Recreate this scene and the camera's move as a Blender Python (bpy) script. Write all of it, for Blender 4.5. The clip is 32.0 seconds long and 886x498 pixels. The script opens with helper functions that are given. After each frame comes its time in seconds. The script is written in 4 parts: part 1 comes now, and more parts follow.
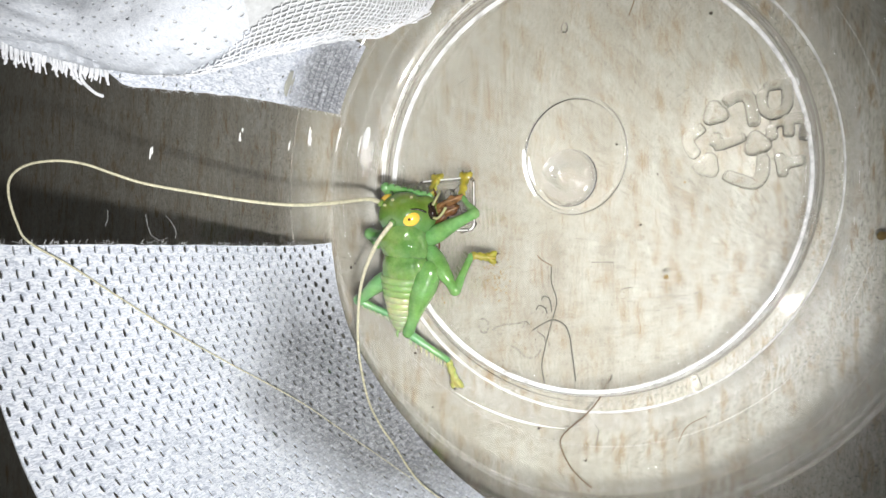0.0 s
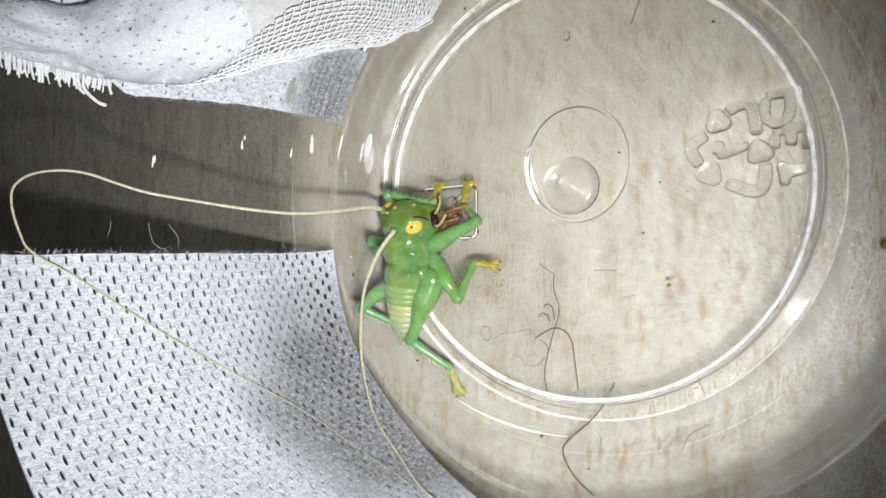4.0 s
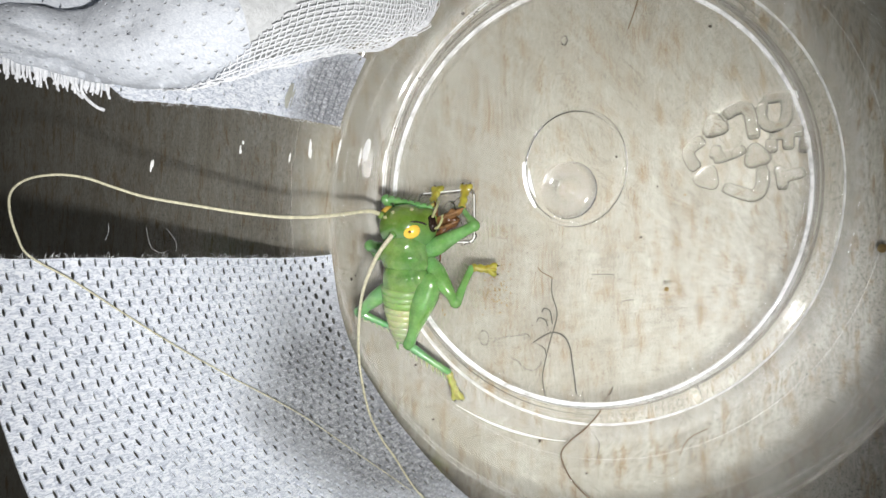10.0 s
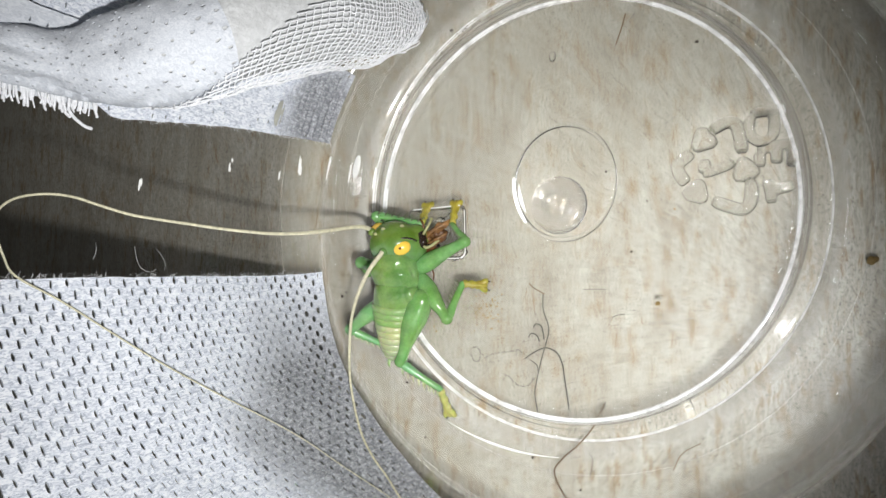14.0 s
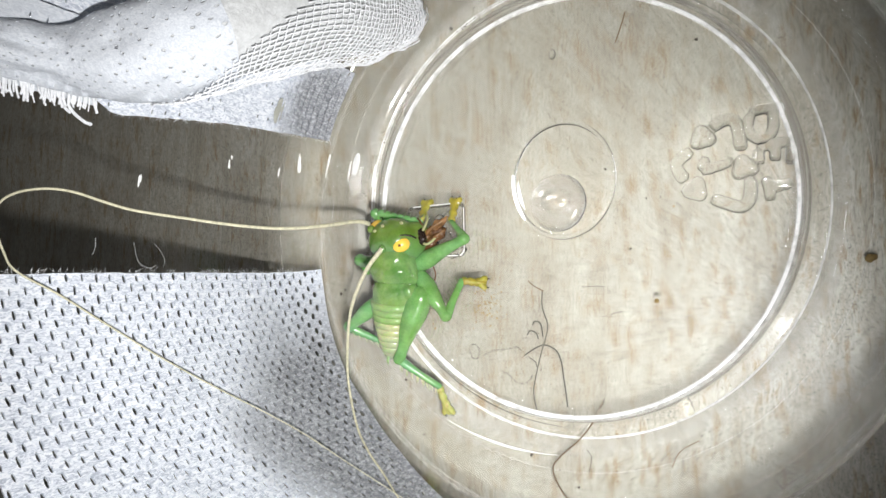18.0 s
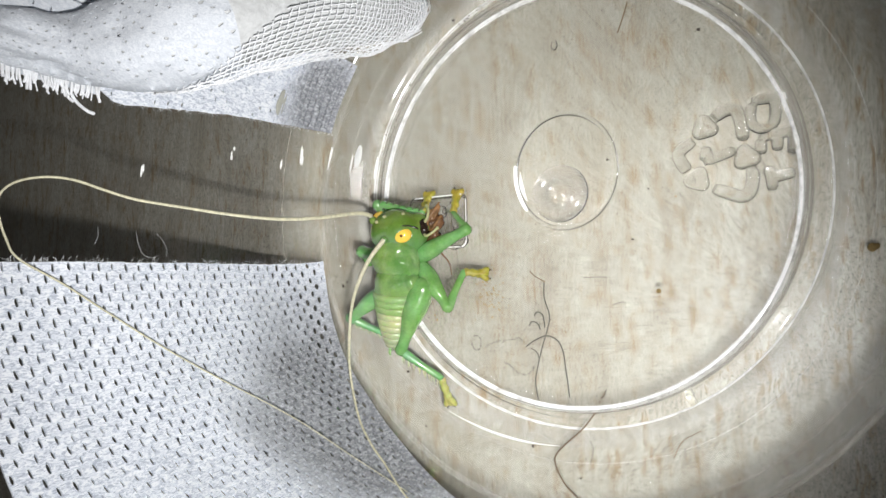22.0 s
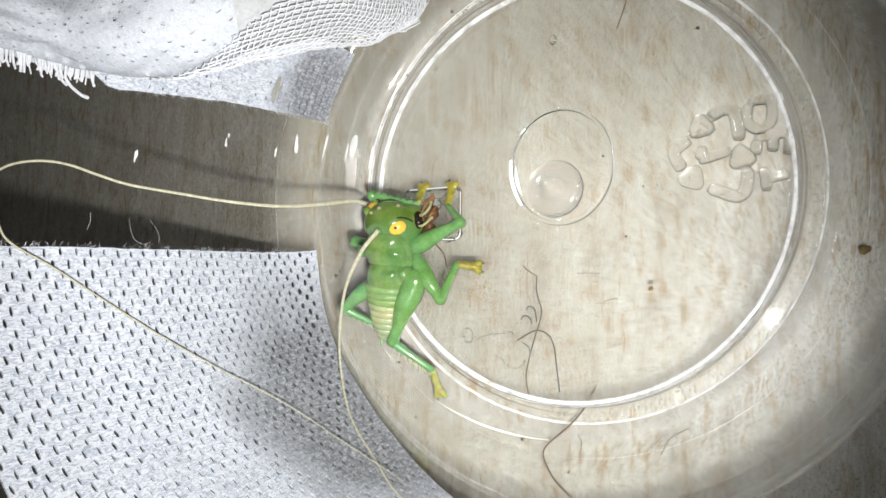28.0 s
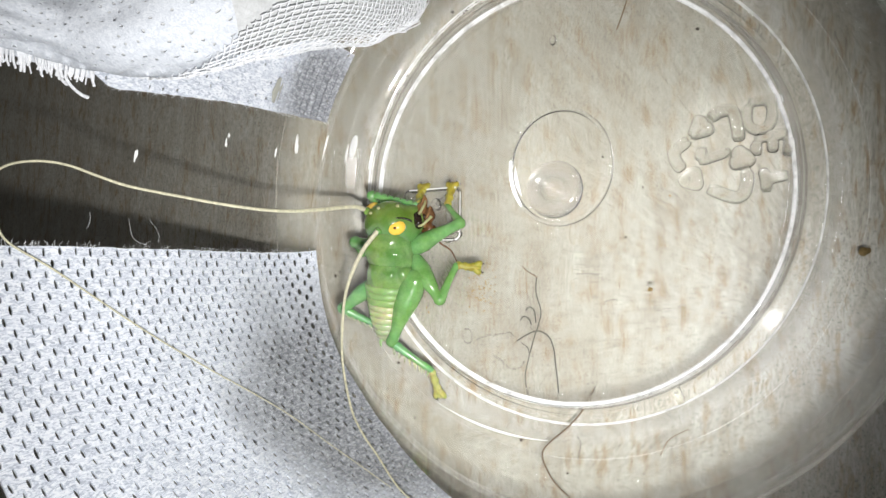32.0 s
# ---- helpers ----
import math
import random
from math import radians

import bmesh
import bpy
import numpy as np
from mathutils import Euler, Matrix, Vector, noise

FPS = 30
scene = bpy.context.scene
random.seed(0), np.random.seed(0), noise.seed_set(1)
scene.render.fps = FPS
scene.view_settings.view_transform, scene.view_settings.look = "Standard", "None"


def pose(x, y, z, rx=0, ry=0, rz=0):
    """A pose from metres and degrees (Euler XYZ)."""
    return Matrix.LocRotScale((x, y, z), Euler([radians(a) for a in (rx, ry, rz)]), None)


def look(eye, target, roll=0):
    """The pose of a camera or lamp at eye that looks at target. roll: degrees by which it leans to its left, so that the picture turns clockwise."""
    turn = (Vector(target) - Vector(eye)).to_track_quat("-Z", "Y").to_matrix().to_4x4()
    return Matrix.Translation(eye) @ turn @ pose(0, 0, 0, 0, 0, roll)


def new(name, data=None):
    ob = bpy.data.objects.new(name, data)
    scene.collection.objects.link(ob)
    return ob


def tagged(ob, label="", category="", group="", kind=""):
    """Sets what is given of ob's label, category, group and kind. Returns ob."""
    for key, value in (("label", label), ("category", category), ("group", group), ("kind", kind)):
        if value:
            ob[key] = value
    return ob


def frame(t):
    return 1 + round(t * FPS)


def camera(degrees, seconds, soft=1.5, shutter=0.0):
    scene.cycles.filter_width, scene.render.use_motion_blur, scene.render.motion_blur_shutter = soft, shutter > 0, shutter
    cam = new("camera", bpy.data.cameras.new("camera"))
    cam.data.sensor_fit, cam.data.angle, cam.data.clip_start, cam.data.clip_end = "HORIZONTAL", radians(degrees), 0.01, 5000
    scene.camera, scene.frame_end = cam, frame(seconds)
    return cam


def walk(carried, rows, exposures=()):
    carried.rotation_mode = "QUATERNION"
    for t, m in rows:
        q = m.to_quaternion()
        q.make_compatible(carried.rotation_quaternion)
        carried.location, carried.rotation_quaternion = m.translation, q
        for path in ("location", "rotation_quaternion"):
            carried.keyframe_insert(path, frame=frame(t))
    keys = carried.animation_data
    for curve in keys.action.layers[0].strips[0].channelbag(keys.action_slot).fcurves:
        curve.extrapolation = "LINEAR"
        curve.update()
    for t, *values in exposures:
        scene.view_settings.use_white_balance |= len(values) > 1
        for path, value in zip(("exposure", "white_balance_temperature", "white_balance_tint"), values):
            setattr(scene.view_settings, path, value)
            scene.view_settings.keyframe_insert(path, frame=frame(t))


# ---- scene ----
cam = camera(61.6, 32.0)
# seconds; place in millimetres; turn in degrees
PATH = [
    (0, 29.80, -13.53, 104.38, 1.98, 26.60, 0.57),
    (0.5, 29.78, -13.64, 104.28, 2.28, 26.87, 0.74),
    (1, 29.61, -13.41, 104.45, 1.94, 26.82, 0.62),
    (1.5, 29.81, -13.41, 104.44, 2.04, 26.94, 0.60),
    (2, 29.61, -13.28, 104.47, 1.97, 26.72, 0.60),
    (2.5, 29.55, -13.44, 104.45, 2.09, 26.76, 0.62),
    (3, 29.46, -12.58, 104.53, 2.03, 26.67, 0.59),
    (3.5, 29.48, -12.71, 104.55, 2.04, 26.60, 0.49),
    (5.5, 29.29, -12.27, 104.60, 2.22, 26.56, 0.65),
    (6, 29.76, -12.31, 104.44, 2.27, 26.66, 0.56),
    (6.5, 29.47, -12.25, 104.56, 2.22, 26.66, 0.60),
    (7, 29.43, -12.26, 104.53, 2.16, 26.65, 0.56),
    (7.5, 29.53, -12.27, 104.52, 2.18, 26.70, 0.56),
    (8, 29.48, -12.47, 104.48, 2.29, 26.81, 0.54),
    (8.5, 29.59, -12.29, 104.47, 2.24, 26.57, 0.50),
    (9, 29.58, -12.34, 104.49, 2.21, 26.51, 0.50),
    (9.5, 29.67, -12.39, 104.49, 2.27, 26.68, 0.56),
    (10, 29.85, -12.86, 104.40, 2.52, 26.65, 0.49),
    (10.5, 29.86, -12.57, 104.39, 2.36, 26.72, 0.56),
    (11, 29.83, -12.53, 104.47, 2.27, 26.76, 0.57),
    (11.5, 29.73, -12.79, 104.43, 2.43, 26.72, 0.53),
    (12, 29.83, -12.75, 104.48, 2.38, 26.78, 0.55),
    (12.5, 29.60, -12.63, 104.49, 2.27, 26.77, 0.48),
    (13, 29.61, -12.48, 104.43, 2.21, 26.64, 0.20),
    (13.5, 29.72, -12.63, 104.25, 3.46, 25.72, -0.36),
    (14, 29.84, -12.78, 104.08, 3.46, 26.03, -0.13),
    (14.5, 29.62, -12.77, 104.23, 3.40, 25.89, -0.09),
    (16.5, 29.95, -13.27, 103.99, 3.55, 25.99, 0.15),
    (17, 29.92, -13.35, 104.04, 3.73, 26.13, 0.17),
    (17.5, 29.82, -13.35, 104.10, 3.60, 26.12, 0.10),
    (18, 29.82, -13.42, 104.12, 3.66, 25.94, 0.03),
    (18.5, 29.85, -13.67, 104.13, 3.57, 25.91, 0.01),
    (19, 30.01, -13.96, 103.97, 3.66, 26.09, 0.07),
    (19.5, 29.87, -13.85, 104.00, 3.76, 26.00, 0.13),
    (20, 29.79, -14.01, 104.08, 3.75, 25.93, -0.03),
    (20.5, 29.72, -13.91, 104.05, 3.70, 25.97, 0.00),
    (21, 30.06, -14.17, 103.96, 3.75, 26.32, 0.08),
    (21.5, 30.06, -14.00, 103.98, 3.76, 26.12, 0.02),
    (22, 29.87, -14.92, 104.04, 3.80, 26.13, 0.09),
    (22.5, 29.54, -14.54, 104.07, 3.73, 25.85, -0.04),
    (23, 29.38, -14.29, 104.22, 3.71, 25.89, 0.10),
    (23.5, 29.35, -14.17, 104.23, 3.49, 25.91, 0.51),
    (24, 29.19, -13.88, 104.34, 3.29, 25.51, 0.82),
    (24.5, 27.96, -13.00, 104.85, 3.17, 25.25, 0.76),
    (25, 28.29, -13.23, 104.78, 3.23, 25.77, 0.94),
    (25.5, 29.28, -13.79, 104.33, 3.32, 25.56, 0.98),
    (27.5, 29.88, -14.05, 104.08, 3.31, 25.55, 1.53),
    (28, 29.57, -14.12, 104.21, 3.38, 25.38, 1.47),
    (28.5, 29.71, -13.91, 104.14, 3.25, 25.51, 1.55),
    (29, 29.65, -14.03, 104.16, 3.33, 25.36, 1.53),
    (29.5, 29.81, -13.97, 104.09, 3.43, 25.53, 1.60),
    (30, 29.65, -14.04, 104.14, 3.47, 25.47, 1.58),
    (30.5, 29.72, -13.92, 104.11, 3.38, 25.33, 1.55),
    (31, 29.64, -13.97, 104.12, 3.43, 25.30, 1.61),
    (31.5, 29.82, -13.91, 104.04, 3.39, 25.46, 1.59),
    (32, 29.81, -14.21, 104.10, 3.54, 25.48, 1.63),
]
MM = 0.001
# seconds and stops by which the picture brightens or darkens
EXPOSURE = [(0, 0.16), (1, 0.13), (2, 0.13), (3, 0.05), (5.5, -0.02), (10.3, -0.02), (11, 0.07), (12.2, 0.07), (13, 0.02), (13.6, -0.08), (14.5, -0.07), (16.5, 0.07),
            (18, 0.1), (19, 0.05), (20, 0.06), (21, 0.03), (22, -0.03), (23, 0.0), (24.2, 0.07), (24.6, -0.2), (25, -0.26), (25.5, -0.2), (27.5, 0.06), (29, 0.06), (32, 0.05)]
walk(cam, [(t, pose(x * MM, y * MM, z * MM, rx, ry, rz)) for t, x, y, z, rx, ry, rz in PATH], EXPOSURE)

# ---- world and lamps ----
world = bpy.data.worlds.new("world")
scene.world = world
world.use_nodes = True
world.node_tree.nodes["Background"].inputs[0].default_value = (0.55, 0.62, 0.75, 1)
world.node_tree.nodes["Background"].inputs[1].default_value = 0.008
scene.view_settings.exposure = 0.0

flash_data = bpy.data.lights.new("phone_torch", "SPOT")
flash_data.energy = 0.70
flash_data.color = (1.0, 0.995, 0.985)
flash_data.shadow_soft_size = 0.0022
flash_data.spot_size = radians(80)
flash_data.spot_blend = 1.0
flash = new("phone_torch", flash_data)
flash.matrix_world = look((0.037, -0.0285, 0.105), (-0.0340, -0.0060, 0.0))

# ---- material tools ----


def material(name):
    m = bpy.data.materials.new(name)
    m.use_nodes = True
    nt = m.node_tree
    return m, nt, nt.nodes["Principled BSDF"]


def node(nt, kind, **values):
    n = nt.nodes.new(kind)
    for key, value in values.items():
        n.inputs[key].default_value = value
    return n


def ramp(nt, source, stops):
    n = nt.nodes.new("ShaderNodeValToRGB")
    el = n.color_ramp.elements
    while len(el) < len(stops):
        el.new(0.5)
    for e, (at, col) in zip(el, stops):
        e.position = at
        e.color = (*col, 1) if len(col) == 3 else col
    nt.links.new(source, n.inputs[0])
    return n


def grey(v):
    return (v, v, v)


def mixed(nt, kind, fac, a, b):
    n = nt.nodes.new("ShaderNodeMix")
    n.data_type = "RGBA"
    n.blend_type = kind
    for value, slot in ((fac, 0), (a, 6), (b, 7)):
        if hasattr(value, "is_output"):
            nt.links.new(value, n.inputs[slot])
        elif slot:
            n.inputs[slot].default_value = (*value, 1)
        else:
            n.inputs[slot].default_value = value
    return n.outputs[2]


def coords(nt, scale=(1, 1, 1), turn=(0, 0, 0)):
    t = nt.nodes.new("ShaderNodeTexCoord")
    m = nt.nodes.new("ShaderNodeMapping")
    m.inputs["Scale"].default_value = scale
    m.inputs["Rotation"].default_value = turn
    nt.links.new(t.outputs["Object"], m.inputs[0])
    return m.outputs[0]


def noise_tex(nt, vec, scale, detail=4.0, rough=0.55, distort=0.0):
    n = node(nt, "ShaderNodeTexNoise", Scale=scale, Detail=detail, Roughness=rough, Distortion=distort)
    nt.links.new(vec, n.inputs["Vector"])
    return n.outputs["Fac"]


def bump(nt, bsdf, height, strength, distance):
    b = node(nt, "ShaderNodeBump", Strength=strength, Distance=distance)
    nt.links.new(height, b.inputs["Height"])
    nt.links.new(b.outputs[0], bsdf.inputs["Normal"])


# ---- materials ----


def floor_material():
    m, nt, b = material("grey_oak_laminate")
    lean = (0, 0, radians(-5))
    flat = coords(nt)
    tone = ramp(nt, noise_tex(nt, coords(nt, (1, 0.2, 1), lean), 300, 7, 0.72, 0.8), [(0.27, (0.194, 0.174, 0.137)), (0.48, (0.284, 0.269, 0.226)), (0.72, (0.36, 0.353, 0.31))])
    mottle = ramp(nt, noise_tex(nt, coords(nt, (1, 0.55, 1), lean), 1300, 6, 0.8), [(0.3, grey(0.79)), (0.52, grey(1.0)), (0.75, grey(1.12))])
    col = mixed(nt, "MULTIPLY", 0.9, tone.outputs[0], mottle.outputs[0])
    grain = ramp(nt, noise_tex(nt, coords(nt, (1, 0.3, 1), lean), 2900, 3, 0.75), [(0.34, grey(0.56)), (0.56, grey(1.1))])
    col = mixed(nt, "MULTIPLY", 0.8, col, grain.outputs[0])
    dash = ramp(nt, noise_tex(nt, coords(nt, (1, 0.2, 1), (0, 0, radians(-9))), 760, 6, 0.78, 0.3), [(0.53, grey(0)), (0.605, grey(0.95))])
    patch = ramp(nt, noise_tex(nt, flat, 150, 2), [(0.34, grey(0.1)), (0.48, grey(1))])
    brown = mixed(nt, "MULTIPLY", 1.0, dash.outputs[0], patch.outputs[0])
    col = mixed(nt, "MIX", brown, col, (0.19, 0.137, 0.078))
    streak = ramp(nt, noise_tex(nt, coords(nt, (1, 0.05, 1), (0, 0, radians(-7))), 1500, 3, 0.6), [(0.3, grey(0.87)), (0.5, grey(1.0)), (0.72, grey(1.05))])
    col = mixed(nt, "MULTIPLY", 0.8, col, streak.outputs[0])
    spots = ramp(nt, noise_tex(nt, flat, 3300, 1), [(0.62, grey(1)), (0.68, grey(0.2))])
    col = mixed(nt, "MULTIPLY", 0.85, col, spots.outputs[0])
    nt.links.new(col, b.inputs["Base Color"])
    b.inputs["Roughness"].default_value = 0.45
    bump(nt, b, noise_tex(nt, coords(nt, (1, 0.2, 1), lean), 1800, 4), 0.45, 0.00012)
    return m


def clear_plastic(name, rough=0.06, tint=(0.985, 0.99, 0.985), rims=(), thin=0.0, ior=1.57):
    m, nt, b = material(name)
    b.inputs["Base Color"].default_value = (*tint, 1)
    b.inputs["Transmission Weight"].default_value = 1.0
    b.inputs["IOR"].default_value = ior
    vec = coords(nt)
    r = ramp(nt, noise_tex(nt, vec, 240, 5, 0.7), [(0.35, grey(rough)), (0.75, grey(rough * 1.8))])
    nt.links.new(r.outputs[0], b.inputs["Roughness"])
    bump(nt, b, noise_tex(nt, vec, 160, 3), 0.15, 0.0002)
    if rims:
        # painted edge glints and caustics: white rings of this radius, half width and strength round a middle
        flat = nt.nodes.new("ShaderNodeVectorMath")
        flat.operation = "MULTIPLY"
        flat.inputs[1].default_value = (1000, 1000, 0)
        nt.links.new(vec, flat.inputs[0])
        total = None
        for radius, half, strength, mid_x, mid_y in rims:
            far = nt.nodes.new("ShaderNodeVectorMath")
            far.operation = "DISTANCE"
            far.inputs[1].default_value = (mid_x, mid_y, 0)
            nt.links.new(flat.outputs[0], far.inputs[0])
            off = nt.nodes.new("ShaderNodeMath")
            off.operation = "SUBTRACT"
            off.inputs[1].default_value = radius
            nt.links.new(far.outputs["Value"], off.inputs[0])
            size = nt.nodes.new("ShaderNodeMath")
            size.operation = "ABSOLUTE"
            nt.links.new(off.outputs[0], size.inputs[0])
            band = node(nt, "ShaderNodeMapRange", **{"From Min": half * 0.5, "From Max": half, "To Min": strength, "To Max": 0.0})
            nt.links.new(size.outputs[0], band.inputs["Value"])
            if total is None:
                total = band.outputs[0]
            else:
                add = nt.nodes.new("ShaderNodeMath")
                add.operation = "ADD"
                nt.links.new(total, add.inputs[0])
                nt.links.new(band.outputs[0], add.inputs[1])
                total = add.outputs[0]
        uneven = ramp(nt, noise_tex(nt, vec, 330, 5, 0.7), [(0.3, grey(0.45)), (0.55, grey(1.0))])
        glint = nt.nodes.new("ShaderNodeMath")
        glint.operation = "MULTIPLY"
        nt.links.new(total, glint.inputs[0])
        nt.links.new(uneven.outputs[0], glint.inputs[1])
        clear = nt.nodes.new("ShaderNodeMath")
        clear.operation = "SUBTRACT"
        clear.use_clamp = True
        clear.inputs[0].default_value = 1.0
        nt.links.new(glint.outputs[0], clear.inputs[1])
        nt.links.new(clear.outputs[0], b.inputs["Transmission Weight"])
    if thin:
        # a thin sheet lets this share of the light straight through, but not where glints are painted white
        out = nt.nodes["Material Output"]
        mix = nt.nodes.new("ShaderNodeMixShader")
        mix.inputs[0].default_value = thin
        if rims:
            share = nt.nodes.new("ShaderNodeMath")
            share.operation = "MULTIPLY"
            share.inputs[1].default_value = thin
            nt.links.new(clear.outputs[0], share.inputs[0])
            nt.links.new(share.outputs[0], mix.inputs[0])
        nt.links.new(b.outputs[0], mix.inputs[1])
        nt.links.new(nt.nodes.new("ShaderNodeBsdfTransparent").outputs[0], mix.inputs[2])
        nt.links.new(mix.outputs[0], out.inputs[0])
    return m


def nonwoven(name, wet_at, wet_radius, relief=0.6):
    """White nonwoven fibre cloth with one damp grey patch."""
    m, nt, b = material(name)
    vec = coords(nt)
    fibres = noise_tex(nt, coords(nt, (1, 1, 0.4)), 2800, 2, 0.65, 1.4)
    col = ramp(nt, fibres, [(0.36, (0.46, 0.50, 0.585)), (0.5, (0.73, 0.77, 0.85)), (0.62, (0.90, 0.925, 0.97))])
    if relief < 0.3:
        for e, tone in zip(col.color_ramp.elements, ((0.53, 0.56, 0.61), (0.61, 0.64, 0.69), (0.69, 0.715, 0.755))):
            e.color = (*tone, 1)
    off = nt.nodes.new("ShaderNodeVectorMath")
    off.operation = "DISTANCE"
    warp = nt.nodes.new("ShaderNodeVectorMath")
    warp.operation = "MULTIPLY_ADD"
    n = node(nt, "ShaderNodeTexNoise", Scale=110.0, Detail=4.0)
    nt.links.new(vec, n.inputs["Vector"])
    nt.links.new(n.outputs["Color"], warp.inputs[0])
    warp.inputs[1].default_value = (0.012, 0.012, 0.012)
    nt.links.new(vec, warp.inputs[2])
    nt.links.new(warp.outputs[0], off.inputs[0])
    off.inputs[1].default_value = [v + 0.006 for v in wet_at]
    near = node(nt, "ShaderNodeMapRange", **{"From Min": wet_radius * 0.7, "From Max": wet_radius * 1.2, "To Min": 1.0, "To Max": 0.0})
    nt.links.new(off.outputs["Value"], near.inputs["Value"])
    damp = ramp(nt, noise_tex(nt, coords(nt, (1, 1, 0.5)), 2300, 5, 0.85), [(0.36, (0.17, 0.178, 0.195)), (0.5, (0.31, 0.32, 0.345)), (0.63, (0.66, 0.68, 0.72))])
    out = mixed(nt, "MIX", near.outputs[0], col.outputs[0], damp.outputs[0])
    nt.links.new(out, b.inputs["Base Color"])
    rough = node(nt, "ShaderNodeMapRange", **{"To Min": 0.8, "To Max": 0.42})
    nt.links.new(near.outputs[0], rough.inputs["Value"])
    nt.links.new(rough.outputs[0], b.inputs["Roughness"])
    bump(nt, b, noise_tex(nt, vec, 4200, 4, 0.8, 0.8), relief, 0.00025)
    return m


def plain(name, colour, rough=0.5, var=0.25, scale=700, bumped=0.3, **extra):
    m, nt, b = material(name)
    vec = coords(nt)
    dark = tuple(c * (1 - var) for c in colour)
    light = tuple(min(1, c * (1 + var)) for c in colour)
    r = ramp(nt, noise_tex(nt, vec, scale, 4, 0.65), [(0.3, dark), (0.7, light)])
    nt.links.new(r.outputs[0], b.inputs["Base Color"])
    b.inputs["Roughness"].default_value = rough
    for key, value in extra.items():
        b.inputs[key.replace("_", " ")].default_value = value
    if bumped:
        bump(nt, b, noise_tex(nt, vec, scale * 3, 3), bumped, 0.0002)
    return m


def skin(name, low, high, rough=0.3, scale=420, sss=0.6, relief=0.4, below=None):
    """Moist, slightly translucent cuticle; below: another green towards the animal's tail side, from y to y in metres."""
    m, nt, b = material(name)
    vec = coords(nt)
    r = ramp(nt, noise_tex(nt, vec, scale, 4, 0.6), [(0.32, low), (0.68, high)])
    fine = ramp(nt, noise_tex(nt, vec, scale * 9, 2), [(0.35, grey(0.85)), (0.6, grey(1.0))])
    broad = ramp(nt, noise_tex(nt, vec, 170, 2), [(0.35, (0.85, 0.98, 1.1)), (0.65, (1.12, 1.03, 0.82))])
    col = mixed(nt, "MULTIPLY", 0.7, r.outputs[0], broad.outputs[0])
    if below:
        apart = nt.nodes.new("ShaderNodeSeparateXYZ")
        nt.links.new(vec, apart.inputs[0])
        share = node(nt, "ShaderNodeMapRange", **{"From Min": below[0], "From Max": below[1]})
        nt.links.new(apart.outputs["Y"], share.inputs["Value"])
        col = mixed(nt, "MIX", share.outputs[0], col, below[2])
    nt.links.new(mixed(nt, "MULTIPLY", 0.6, col, fine.outputs[0]), b.inputs["Base Color"])
    b.inputs["Roughness"].default_value = rough
    b.inputs["Subsurface Weight"].default_value = sss
    b.inputs["Subsurface Radius"].default_value = (0.4, 1.0, 0.25)
    b.inputs["Subsurface Scale"].default_value = 0.0009
    b.inputs["Coat Weight"].default_value = 0.7
    b.inputs["Coat Roughness"].default_value = 0.06
    bump(nt, b, noise_tex(nt, vec, scale * 1.1, 1.5, 0.5), relief, 0.0008)
    return m


FLOOR = floor_material()
CLEAR = clear_plastic("clear_pet")
# bright moulding lines painted into the base, middles fitted to the camera's view
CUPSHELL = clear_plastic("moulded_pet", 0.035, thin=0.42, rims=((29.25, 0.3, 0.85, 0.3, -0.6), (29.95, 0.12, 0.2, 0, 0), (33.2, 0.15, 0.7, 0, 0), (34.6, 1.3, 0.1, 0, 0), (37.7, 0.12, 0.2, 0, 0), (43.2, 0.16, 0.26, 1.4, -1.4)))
CUPWALL = clear_plastic("thin_pet_wall", 0.05, thin=0.92)
FROSTED = clear_plastic("milky_pet", 0.16, (0.8, 0.8, 0.81))
# slight grey tint stands in for the shade within the embossing
EMBOSS = clear_plastic("embossed_pet", 0.03, (0.9, 0.9, 0.89), ior=1.62)
SPINE = plain("grey_green_spine", (0.13, 0.15, 0.08), 0.4, 0.2, 1500, 0)
# white colour for the parts that stand in for lamp glints
GLINTWHITE = plain("glint_white", (0.88, 0.88, 0.86), 0.25, 0.1, 900, 0.3, Transmission_Weight=0.12, IOR=1.3)
SCRATCH = plain("worn_pet", (0.205, 0.2, 0.18), 0.4, 0.2, 1500, 0.3)
DISH = clear_plastic("thin_dish_plastic", 0.08, (0.97, 0.97, 0.98), thin=0.5)
WATER = clear_plastic("water", 0.05, (1, 1, 1), thin=0.35)
WIPE = nonwoven("damp_wipe", (-0.0305, -0.0332, 0.006), 0.021)
STRIP = nonwoven("white_wipe", (-0.040, 0.016, 0.003), 0.0095)
FOLD = nonwoven("white_fold", (0.2, 0.2, 0.2), 0.01, 0.25)
LINING = plain("greyish_lining", (0.56, 0.57, 0.575), 0.8, 0.16, 900, 0.6)
GLUE = plain("dried_glue", (0.42, 0.42, 0.37), 0.35, 0.12, 700, 0.3)
THREAD = plain("cotton_thread", (0.84, 0.85, 0.875), 0.8, 0.12, 2500, 0.6)
WALLPAINT = plain("dim_wall_paint", (0.5, 0.5, 0.48), 0.8, 0.06, 9, 0.1)
HEAD = skin("olive_green_cuticle", (0.115, 0.20, 0.03), (0.19, 0.30, 0.066), 0.18, relief=0.2, below=(-0.0044, -0.0072, (0.13, 0.27, 0.085)))
GREEN = skin("thorax_green_cuticle", (0.12, 0.25, 0.062), (0.24, 0.38, 0.125), 0.2, relief=1.0)
